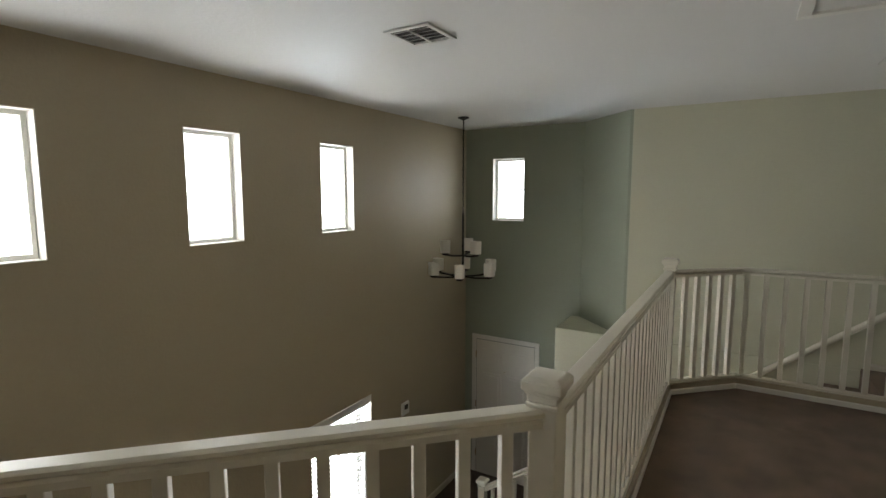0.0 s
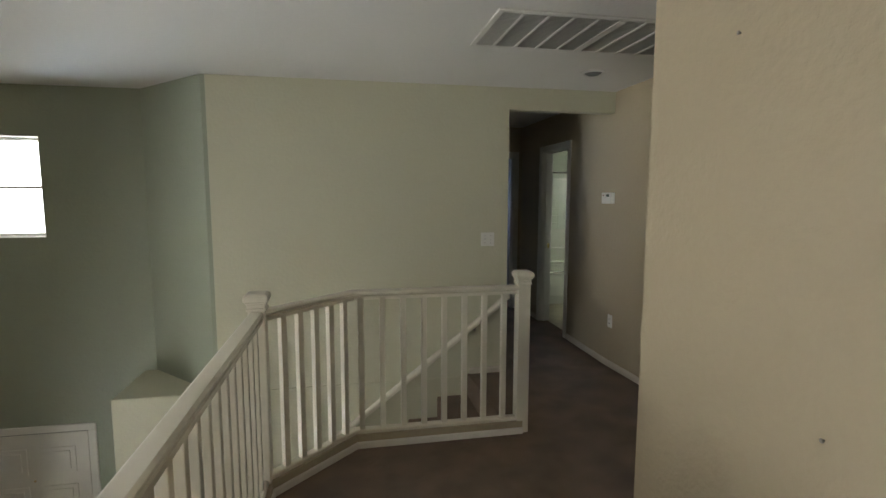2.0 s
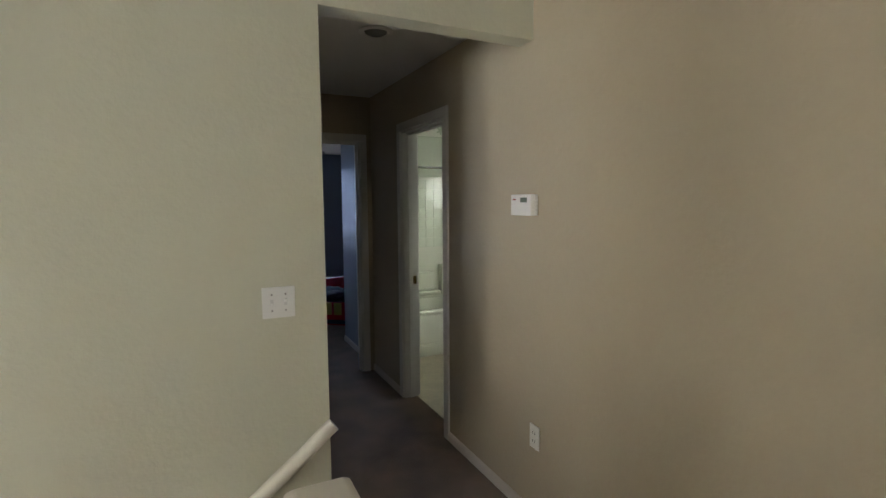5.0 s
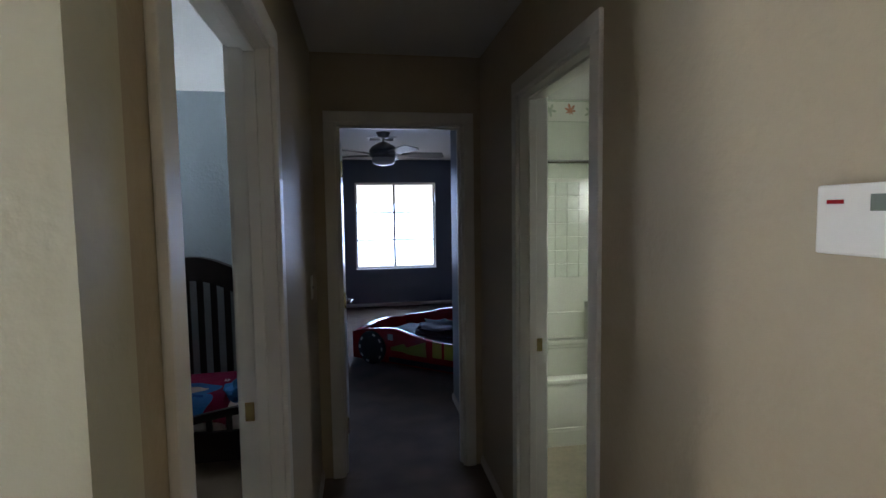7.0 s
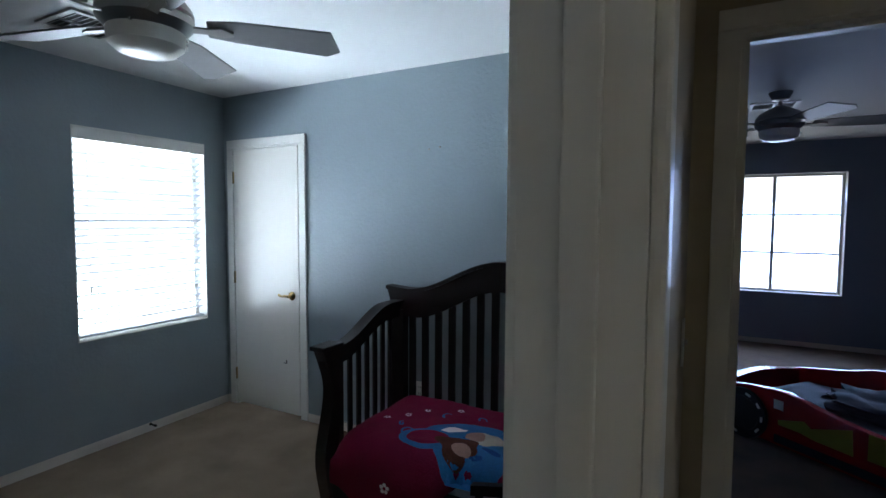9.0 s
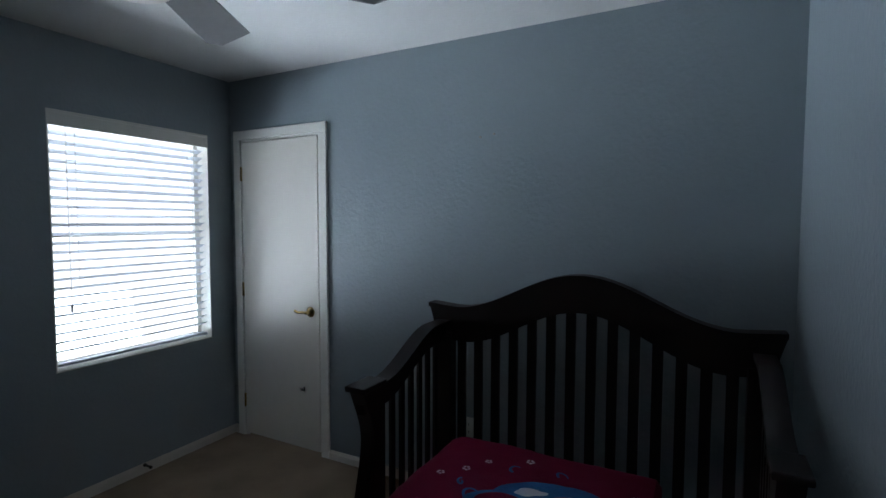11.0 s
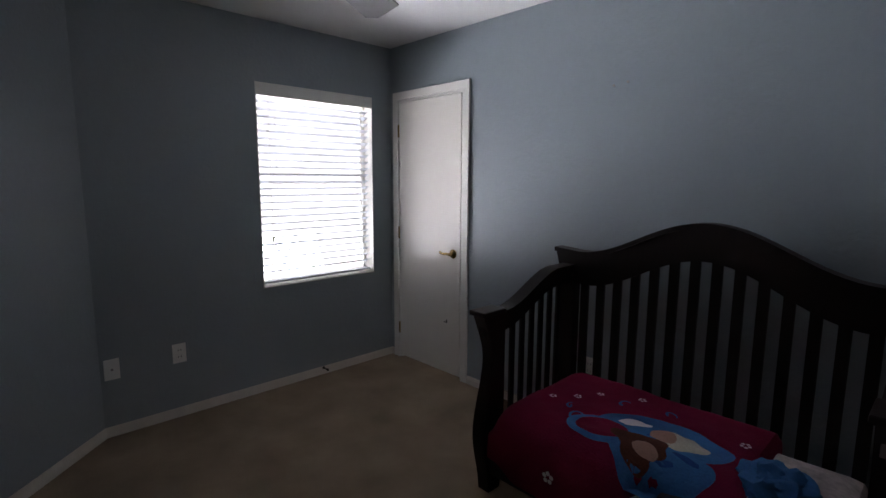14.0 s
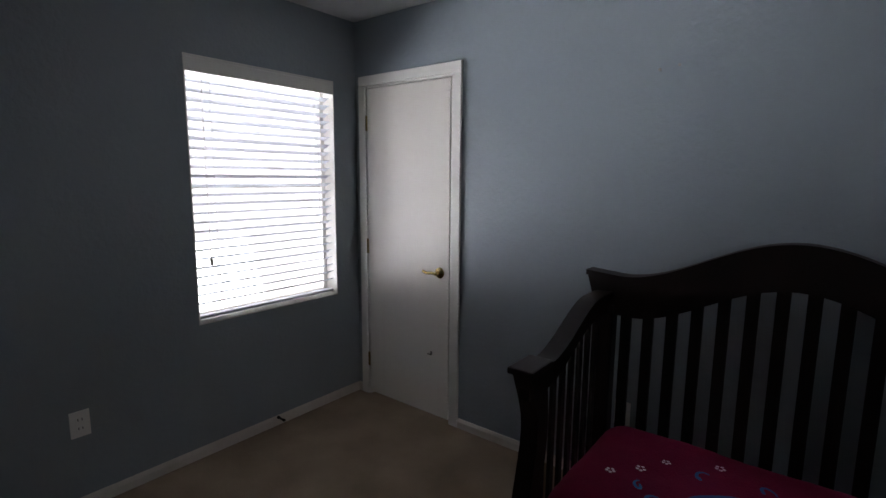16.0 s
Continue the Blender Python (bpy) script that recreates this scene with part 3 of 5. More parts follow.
lathe(bm, [(0.009, 0), (0.009, 0.006), (0.0, 0.007)], Matrix.Translation((0.445, -0.012, 1.60)) @ Matrix.Rotation(radians(90), 4, "X"), 10)
part("peephole", bm, BRASS, fd)
for z in (0.3, 1.05, 1.80):
    hinge(fd, 0.0, -0.016, z)

baseboard((XR, 3.96), (XR, 4.6), (-1, 0), 0.03)
baseboard((XR, 4.6), (XR, 5.5), (-1, 0), 0.03, fall=0.03)
for p, q, n in (((XR, 5.5), (XR, 6.339), (-1, 0)), ((XR, 7.186), (XR, 7.85), (-1, 0)), ((1.742, 6.656), (1.742, 7.85), (1, 0)),
                ((-1.6, 6.80), (-1.6, 8.82), (1, 0)), ((-0.744, 8.82), (1.622, 8.82), (0, -1)), ((-1.6, 8.82), (-1.556, 8.82), (0, -1)), ((-1.6, 6.80), (-0.45, 5.65), (0.7071, 0.7071)),
                ((1.622, 6.656), (1.622, 8.82), (-1, 0)), ((1.46, -3.2), (1.46, 3.06), (-1, 0)), ((1.42, YP), (1.742, YP), (0, -1)),
                ((2.685, 3.96), (1.785, 3.06), (-0.7071, 0.7071)), ((2.715, 7.97), (2.715, 8.93), (-1, 0)), ((0.5, 13.27), (4.7, 13.27), (0, -1))):
    baseboard(p, q, n)
baseboard((XW, -1.8), (XW, YF), (1, 0), LOW, 0.09)
baseboard((XW, YF), (-2.84, YF), (0, -1), LOW, 0.09)


# ---- the landing's railing ----
RAIL_TOP = 0.985
RAIL_PROFILE = [(-0.030, -0.052), (0.030, -0.052), (0.030, -0.034), (0.022, -0.026), (0.034, -0.018), (0.034, -0.008), (0.024, 0.0), (-0.024, 0.0), (-0.034, -0.008), (-0.034, -0.018), (-0.022, -0.026), (-0.030, -0.034)]
N1P, N2P, KP, N3P, NEP = (-0.03, 1.17), (-0.03, 3.93), (0.425, 4.365), (1.475, 4.365), (-2.90, -1.70)
railing = thing("railing", "cream painted wooden railing round the open stairwell", "railing")


def newel(x, y, turn, z0=0.0, top=1.075, parent=None):
    bm = bmesh.new()
    w = 0.039
    box(bm, -w, w, -w, w, z0, top - 0.085)
    for r, a, b in ((0.046, top - 0.085, top - 0.07), (0.042, top - 0.07, top - 0.05), (0.049, top - 0.05, top - 0.038), (0.056, top - 0.038, top - 0.012)):
        box(bm, -r, r, -r, r, a, b)
    r, k = 0.056, 0.042
    lo = [bm.verts.new((sx * r, sy * r, top - 0.012)) for sx, sy in ((-1, -1), (1, -1), (1, 1), (-1, 1))]
    hi = [bm.verts.new((sx * k, sy * k, top)) for sx, sy in ((-1, -1), (1, -1), (1, 1), (-1, 1))]
    bm.faces.new(hi), bm.faces.new(lo[::-1])
    for i in range(4):
        bm.faces.new((lo[i], lo[(i + 1) % 4], hi[(i + 1) % 4], hi[i]))
    bevel(bm, 0.003, 1)
    bm.transform(pose(x, y, 0, 0, 0, turn))
    return part("newel", bm, CREAM, parent)


for (x, y), turn in ((N1P, 0), (N2P, 0), (N3P, 0), (NEP, 45)):
    newel(x, y, turn, parent=railing)
RUNS = [[NEP, N1P], [N1P, N2P], [N2P, KP, N3P]]
for run in RUNS:
    bm = bmesh.new()
    sweep(bm, [(x, y, RAIL_TOP) for x, y in run], RAIL_PROFILE)
    part("handrail", bm, CREAM, railing, "", True)
    bm = bmesh.new()
    sweep(bm, [(x, y, 0.135) for x, y in run], [(-0.028, -0.022), (0.028, -0.022), (0.028, -0.006), (0.020, 0.0), (-0.020, 0.0), (-0.028, -0.006)])
    part("bottom_rail", bm, CREAM, railing)
bal = bmesh.new()
box(bal, -0.0165, 0.0165, -0.0165, 0.0165, 0.13, RAIL_TOP - 0.045)
bevel(bal, 0.002, 1)
bal_mesh = mesh("baluster", bal, CREAM)
for p, q, count, first, step in ((NEP, N1P, 33, 1 / 34, 1 / 34), (N1P, N2P, 23, 1 / 24, 1 / 24), (N2P, KP, 5, 0.217, 0.167), (KP, N3P, 8, 0.044, 0.120)):
    p, q = Vector(p), Vector(q)
    turn = math.atan2(q.y - p.y, q.x - p.x)
    for i in range(count):
        b = new("baluster", bal_mesh)
        b.parent = railing
        b.matrix_world = Matrix.Translation((*p.lerp(q, first + i * step), 0)) @ Matrix.Rotation(turn, 4, "Z")
for run in RUNS:
    bm = bmesh.new()
    sweep(bm, [(x, y, 0.0) for x, y in run], [(-0.045, 0.0), (0.045, 0.0), (0.045, 0.113), (-0.045, 0.113)])
    solid("curb", bm, TAN, "tan painted curb under the railing", "curb", "structure")
    bm = bmesh.new()
    sweep(bm, [(x, y, 0.0) for x, y in run], [(0.0455, 0.0), (0.056, 0.0), (0.056, 0.066), (0.051, 0.074), (0.0455, 0.074)])
    solid("trim", bm, WHITE, "white base trim along the railing curb", "trim", "structure")
bm = bmesh.new()
sweep(bm, [(-3.1, -1.87, -0.15), (-0.10, 1.16, -0.15), (-0.10, 3.96, -0.15), (0.39, 4.435, -0.15), (1.40, 4.435, -0.15)], [(-0.015, -0.15), (0.012, -0.15), (0.012, 0.15), (-0.015, 0.15)])
solid("trim_landing_edge", bm, TAN, "tan face of the landing's open edge", "trim", "structure")

# ---- stairs ----
stairs = thing("staircase", "carpeted straight staircase going down to the entry", "staircase", kind="structure")
RISE, RUN = -LOW / 14, 0.25
for i in range(1, 14):
    x1, z = 1.40 - (i - 1) * RUN, -i * RISE
    bm = boxes((x1 - RUN - 0.02, x1, 4.44, 5.498, max(z - 0.5, LOW), z))
    bevel(bm, 0.012, 2)
    part("step", bm, CARPET, stairs)
hand = thing("stair_handrail", "cream wooden handrail fixed to the stair wall", "handrail")
SL = RISE / RUN
bm = bmesh.new()
oval = [(0.024 * math.cos(a), 0.028 * math.sin(a)) for a in [i * math.pi / 6 for i in range(12)]]
sweep(bm, [(1.74, 5.425, 0.695), (1.70, 5.425, 0.665), (1.64, 5.425, 0.612)] + [(1.64 - k * 0.3, 5.425, 0.612 - k * 0.3 * 0.778) for k in range(1, 11)], oval)
part("rail", bm, CREAM, hand, "", True)
for x in (1.45, 0.35, -0.75):
    z = 0.612 - (1.64 - x) * 0.778
    bm = bmesh.new()
    sweep(bm, [(x, 5.50, z - 0.07), (x, 5.45, z - 0.07), (x, 5.425, z - 0.02)], [(0.006 * math.cos(a), 0.006 * math.sin(a)) for a in [i * math.pi / 4 for i in range(8)]], Vector((1, 0, 0)))
    part("bracket", bm, NICKEL, hand)
low_rail = thing("stair_railing", "cream painted railing on the open side of the lower stairs", "railing")
newel(-1.80, 4.40, 0, LOW, -1.47, low_rail)
bm = bmesh.new()
sweep(bm, [(-1.80, 4.40, -1.56), (-0.10, 4.40, -1.56 + 1.70 * SL)], RAIL_PROFILE)
part("handrail", bm, CREAM, low_rail, "", True)
for i in range(13):
    x = -1.68 + i * 0.122
    zb = LOW + (x + 1.85) * SL + 0.02
    part("baluster", boxes((x - 0.0165, x + 0.0165, 4.384, 4.416, zb, zb + 0.86)), CREAM, low_rail)
part("stringer", (lambda b: (prism(b, [(-1.9, LOW), (-0.10, LOW), (-0.10, LOW + 1.75 * SL + 0.1), (-1.9, LOW + 0.12)], 0, 0.05, Matrix(((1, 0, 0, 0), (0, 0, 1, 4.38), (0, 1, 0, 0), (0, 0, 0, 1)))), b)[1])(bmesh.new()), WHITE, low_rail)


# ---- chandelier ----
ch = thing("chandelier", "two-tier dark bronze chandelier with nine square glass shades", "chandelier", m=Matrix.Translation((-2.42, 5.075, 0)))
bm = bmesh.new()
lathe(bm, [(0.066, CEIL), (0.066, CEIL - 0.012), (0.03, CEIL - 0.028), (0.008, CEIL - 0.034)])
part("canopy", bm, IRON, ch, "", True)
bm = bmesh.new()
for k in range(24):
    z = CEIL - 0.05 - k * 0.045
    m = Matrix.Translation((0, 0, z)) @ Matrix.Rotation(radians(90 * (k % 2)), 4, "Z") @ Matrix.Rotation(radians(90), 4, "X")
    ring = [(0.009 * math.cos(a), 0.027 * math.sin(a)) for a in [i * math.pi / 6 for i in range(13)]]
    sweep(bm, [m @ Vector((x, y, 0)) for x, y in ring], [(0.003, 0), (0, 0.003), (-0.003, 0), (0, -0.003)], Vector((0.3, 0.5, 0.8)))
part("chain", bm, IRON, ch)
bm = bmesh.new()
lathe(bm, [(0.003, CEIL - 0.03), (0.003, 1.30)], seg=8)
part("cord", bm, IRON, ch)
bm = bmesh.new()
lathe(bm, [(0.006, 1.33), (0.014, 1.315), (0.014, 0.61), (0.026, 0.59), (0.026, 0.55), (0.012, 0.535), (0.0, 0.52)])
part("stem", bm, IRON, ch, "", True)
shade = bmesh.new()
prof = []
for z, r in ((0.0, 0.050), (0.006, 0.054), (0.148, 0.056), (0.148, 0.051), (0.010, 0.049)):
    prof.append((r, z))
rings = []
for r, z in prof:
    ring = []
    for i in range(20):
        a = 2 * math.pi * i / 20
        c, s = math.cos(a), math.sin(a)
        k = (abs(c) ** 5 + abs(s) ** 5) ** (-1 / 5)
        ring.append(shade.verts.new((r * c * k, r * s * k, z)))
    rings.append(ring)
for a, b in zip(rings, rings[1:]):
    for i in range(20):
        shade.faces.new((a[i], a[(i + 1) % 20], b[(i + 1) % 20], b[i]))
shade.faces.new(rings[0][::-1]), shade.faces.new(rings[-1])
shade_mesh = mesh("shade", shade, OPAL, True)
for count, radius, z, start in ((6, 0.375, 0.585, 53), (3, 0.215, 0.835, 102)):
    for k in range(count):
        a = radians(start + 360 / count * k)
        bm = bmesh.new()
        c, s = math.cos(a), math.sin(a)
        sweep(bm, [(0.01 * c, 0.01 * s, z - 0.02), (radius * 0.5 * c, radius * 0.5 * s, z - 0.022), (radius * c, radius * s, z - 0.006)], [(-0.010, -0.010), (0.010, -0.010), (0.010, 0.010), (-0.010, 0.010)])
        lathe(bm, [(0.034, 0.0), (0.040, 0.006), (0.036, 0.026), (0.020, 0.030)], Matrix.Translation((radius * c, radius * s, z - 0.008)), 14)
        arm = part("arm", bm, IRON, ch)
        sh = new("shade", shade_mesh)
        sh.parent = arm
        sh["label"] = "frosted square glass shade"
        sh.location, sh.rotation_euler = (radius * c, radius * s, z + 0.018), (0, 0, a)


# ---- ceiling fittings ----
def register(name, x0, x1, y0, y1, label, rows, bars):
    v = thing(name, label, "ceiling vent", m=Matrix.Translation((x0, y0, CEIL)))
    w, h, f = x1 - x0, y1 - y0, 0.028
    part("frame", boxes((0, w, 0, f, -0.012, -0.001), (0, w, h - f, h, -0.012, -0.001), (0, f, f, h - f, -0.012, -0.001), (w - f, w, f, h - f, -0.012, -0.001), bev=0.003), VENTM, v)
    # In small registers the sheet's dark colour stands in for shade inside the duct.
    part("backing", boxes((f, w - f, f, h - f, -0.004, -0.001)), DUST if rows > 9 else SLOT, v, "dark sheet behind the louvres")
    sl = bmesh.new()
    box(sl, f, w - f, -0.005, 0.005, -0.001, 0.001, m=Matrix.Rotation(radians(35), 4, "X"))
    sm = mesh("louvre", sl, VENTM)
    for i in range(rows):
        o = new("louvre", sm)
        o.parent, o.location = v, (0, f + (i + 0.5) * (h - 2 * f) / rows, -0.009)
    for i in range(bars):
        x = w * (i + 1) / (bars + 1)
        half = 0.020 if bars > 3 and i == bars // 2 else 0.006
        part("bar", boxes((x - half, x + half, f, h - f, -0.016, -0.010)), VENTM, v)
    return v


register("ceiling_register", -1.32, -1.03, 2.14, 2.44, "square white ceiling register with louvres", 5, 1)
register("return_grille", 1.135, 2.45, 3.82, 4.41, "large dusty white return-air grille in the ceiling", 30, 9)
register("ceiling_register", -1.09, -0.76, 7.36, 7.66, "square white register in the bedroom ceiling", 9, 1)
register("ceiling_register", 2.08, 2.42, 10.85, 11.1, "white register in the far bedroom ceiling", 9, 1)
hatch = thing("attic_hatch", "trimmed white attic hatch in the ceiling", "attic hatch", m=Matrix.Translation((0.575, 2.33, CEIL)))
part("frame", boxes((0, 0.7, 0, 0.06, -0.018, -0.001), (0, 0.7, 0.64, 0.70, -0.018, -0.001), (0, 0.06, 0.06, 0.64, -0.018, -0.001), (0.64, 0.7, 0.06, 0.64, -0.018, -0.001), bev=0.004), WHITE, hatch)
part("panel", boxes((0.062, 0.638, 0.062, 0.638, -0.006, -0.001)), WHITE_CEIL, hatch)


def disc_light(name, x, y, label):
    d = thing(name, label, "ceiling fitting", m=Matrix.Translation((x, y, CEIL)))
    bm = bmesh.new()
    lathe(bm, [(0.092, -0.001), (0.092, -0.006), (0.078, -0.012), (0.070, -0.012), (0.062, -0.006)])
    part("ring", bm, VENTM, d, "", True)
    bm = bmesh.new()
    lathe(bm, [(0.061, -0.002), (0.058, -0.010), (0.035, -0.022), (0.0, -0.026)])
    part("lens", bm, DUST, d, "grey recessed eyeball", True)


disc_light("recessed_light", 2.175, 4.90, "round white recessed eyeball light, unlit")
disc_light("smoke_detector", 2.20, 6.20, "round white smoke detector on the hall ceiling")


# ---- plates and controls ----
def plate(name, m, wide, high, label, kind):
    p = thing(name, label, "switch plate" if kind == "switch" else "outlet", m=m)
    part("plate", boxes((-wide / 2, wide / 2, -0.006, 0.0, -high / 2, high / 2), bev=0.003), PLASTIC, p)
    if kind == "switch":
        for x, up in ((-wide / 4 + 0.005, -1), (wide / 4 - 0.005, 1)):
            part("toggle", boxes((x - 0.005, x + 0.005, -0.018, -0.004, up * 0.008 - 0.006, up * 0.008 + 0.006), bev=0.002), PLASTIC, p)
            part("slot", boxes((x - 0.0055, x + 0.0055, -0.0068, -0.005, -0.012, 0.012)), VENTM, p)
            for z in (-0.03, 0.03):
                part("screw", boxes((x - 0.003, x + 0.003, -0.0075, -0.005, z - 0.003, z + 0.003)), NICKEL, p)
    elif kind == "outlet":
        for z in (-0.02, 0.02):
            part("socket", boxes((-0.017, 0.017, -0.008, -0.005, z - 0.014, z + 0.014), bev=0.002), PLASTIC, p)
            part("slots", boxes((-0.009, -0.006, -0.0088, -0.007, z - 0.005, z + 0.006), (0.006, 0.009, -0.0088, -0.007, z - 0.005, z + 0.006)), SLOT, p)
    else:
        part("jack", boxes((-0.006, 0.006, -0.014, -0.005, -0.006, 0.006), bev=0.002), NICKEL, p)
    return p


YN = lambda x, y, z: Matrix.Translation((x, y, z))
XM = lambda x, y, z: Matrix.Translation((x, y, z)) @ Matrix.Rotation(radians(-90), 4, "Z")
XP = lambda x, y, z: Matrix.Translation((x, y, z)) @ Matrix.Rotation(radians(90), 4, "Z")
plate("light_switch", YN(1.566, YP - 0.001, 1.17), 0.117, 0.116, "white double toggle switch plate beside the hall opening", "switch")
plate("wall_outlet", XM(XR - 0.001, 5.446, 0.42), 0.072, 0.116, "white outlet on the tan hall wall", "outlet")
plate("wall_outlet", XP(-1.599, 7.20, 0.395), 0.075, 0.118, "white outlet on the blue-grey wall", "outlet")
plate("cable_outlet", XP(-1.599, 6.855, 0.385), 0.075, 0.118, "white cable plate on the blue-grey wall", "jack")
plate("wall_outlet", YN(0.205, 8.819, 0.39), 0.072, 0.116, "white outlet behind the crib", "outlet")
plate("light_switch", XP(1.743, 7.55, 1.17), 0.072, 0.116, "white switch plate in the dark hall", "jack")
th = thing("thermostat", "white plastic wall thermostat with a grey display", "thermostat", m=XM(XR - 0.001, 5.535, 1.517))
part("back_plate", boxes((-0.075, 0.088, -0.010, 0, -0.047, 0.047), bev=0.002), PLASTIC, th)
part("body", boxes((-0.080, 0.080, -0.034, -0.010, -0.049, 0.049), bev=0.004), PLASTIC, th)
part("display", boxes((0.0, 0.05, -0.036, -0.033, 0.012, 0.034)), LCD, th, "grey liquid crystal display")
part("mark", boxes((-0.062, -0.038, -0.036, -0.033, 0.022, 0.028)), RED, th, "small red printed mark")
kp = thing("alarm_keypad", "white alarm keypad on the tan entry wall", "keypad", m=XP(XW + 0.001, 4.60, -1.03))
part("body", boxes((-0.07, 0.07, -0.025, 0, -0.075, 0.075), bev=0.004), PLASTIC, kp)
part("screen", boxes((-0.03, 0.04, -0.027, -0.024, -0.01, 0.05)), SLOT, kp)
for y, z in ((2.67, 1.98), (2.47, 2.056), (2.34, 0.993)):
    bm = bmesh.new()
    lathe(bm, [(0.003, 0.0), (0.003, 0.006), (0.006, 0.007), (0.005, 0.009)], Matrix.Translation((1.461, y, z)) @ Matrix.Rotation(radians(-90), 4, "Y"), 8)
    solid("nail", bm, NICKEL, "small steel nail stuck in the tan wall", "nail", group="nails in the tan wall")
for x, y, z in ((0.27, 8.819, 1.915), (0.345, 8.819, 1.925), (0.30, 8.819, 1.03), (0.37, 8.819, 1.02)):
    bm = bmesh.new()
    lathe(bm, [(0.003, 0.0), (0.003, 0.012), (0.007, 0.013), (0.006, 0.016)], Matrix.Translation((x, y, z)) @ Matrix.Rotation(radians(80), 4, "X"), 8)
    solid("screw", bm, NICKEL, "steel screw stuck in the blue-grey wall", "screw", group="screws in the bedroom wall")
ds = thing("door_stop", "small spring door stop on the baseboard", "door stop", m=XP(-1.586, 8.16, 0.05))
bm = bmesh.new()
lathe(bm, [(0.010, 0), (0.010, 0.006), (0.006, 0.008), (0.006, 0.05), (0.009, 0.052), (0.009, 0.062), (0.0, 0.064)], Matrix.Rotation(radians(90), 4, "X"), 10)
part("spring", bm, IRON, ds)


# ---- blinds ----
def blind(name, m, wide, high, label, pitch=0.047, tilt=30):
    """Slatted blind hanging from z = high down to 0, in the plane y = 0, x across."""
    b = thing(name, label, "window blind", m=m)
    part("valance", boxes((-wide / 2, wide / 2, -0.045, -0.030, high - 0.075, high), (-wide / 2, wide / 2, -0.050, -0.045, high - 0.012, high), (-wide / 2, wide / 2, -0.050, -0.045, high - 0.075, high - 0.062), bev=0.003), WHITE, b, "white moulded valance")
    sl = bmesh.new()
    w = wide - 0.02
    for k in range(4):
        y0, y1 = -0.025 + k * 0.0125, -0.0125 + k * 0.0125
        z0, z1 = -0.9 * y0 * y0 * 8, -0.9 * y1 * y1 * 8
        vs = [sl.verts.new(p) for p in ((-w / 2, y0, z0), (w / 2, y0, z0), (w / 2, y1, z1), (-w / 2, y1, z1), (-w / 2, y0, z0 - 0.0025), (w / 2, y0, z0 - 0.0025), (w / 2, y1, z1 - 0.0025), (-w / 2, y1, z1 - 0.0025))]
        for ids in ((0, 1, 2, 3), (7, 6, 5, 4), (0, 4, 5, 1), (2, 6, 7, 3), (0, 3, 7, 4), (1, 5, 6, 2)):
            sl.faces.new([vs[i] for i in ids])
    bmesh.ops.transform(sl, matrix=Matrix.Rotation(radians(tilt), 4, "X"), verts=sl.verts)
    sm = mesh("slat", sl, SLAT)
    z = high - 0.10
    while z > 0.05:
        o = new("slat", sm)
        o.parent, o.location = b, (0, 0, z)
        o.rotation_euler = (radians(random.uniform(-2.5, 2.5)), radians(random.uniform(-0.15, 0.15)), 0)
        z -= pitch
    part("bottom_rail", boxes((-w / 2, w / 2, -0.025, 0.025, 0.006, 0.022), bev=0.003), SLAT, b)
    for x in (-wide * 0.36, wide * 0.36):
        for y in (-0.028, 0.028):
            part("ladder_cord", boxes((x - 0.0012, x + 0.0012, y - 0.001, y + 0.001, 0.02, high - 0.07)), SLAT, b)
    for x, l in ((-wide * 0.41, 0.92), (wide * 0.40, 0.98)):
        part("pull_cord", boxes((x - 0.0015, x + 0.0015, -0.036, -0.033, high - 0.07 - l, high - 0.07), (x - 0.006, x + 0.006, -0.041, -0.029, high - 0.11 - l, high - 0.07 - l)), VENTM, b, "thin cord with a small tassel")
    return b


blind("window_blind", Matrix.Translation((-1.645, 8.19, 0.725)) @ Matrix.Rotation(radians(90), 4, "Z"), 0.885, 1.315, "white faux-wood blind with open slats in the bedroom window", tilt=-21)
blind("window_blind", Matrix.Translation((XW - 0.045, 3.53, -2.09)) @ Matrix.Rotation(radians(90), 4, "Z"), 0.885, 1.45, "white slatted blind in the entry window", tilt=-50)


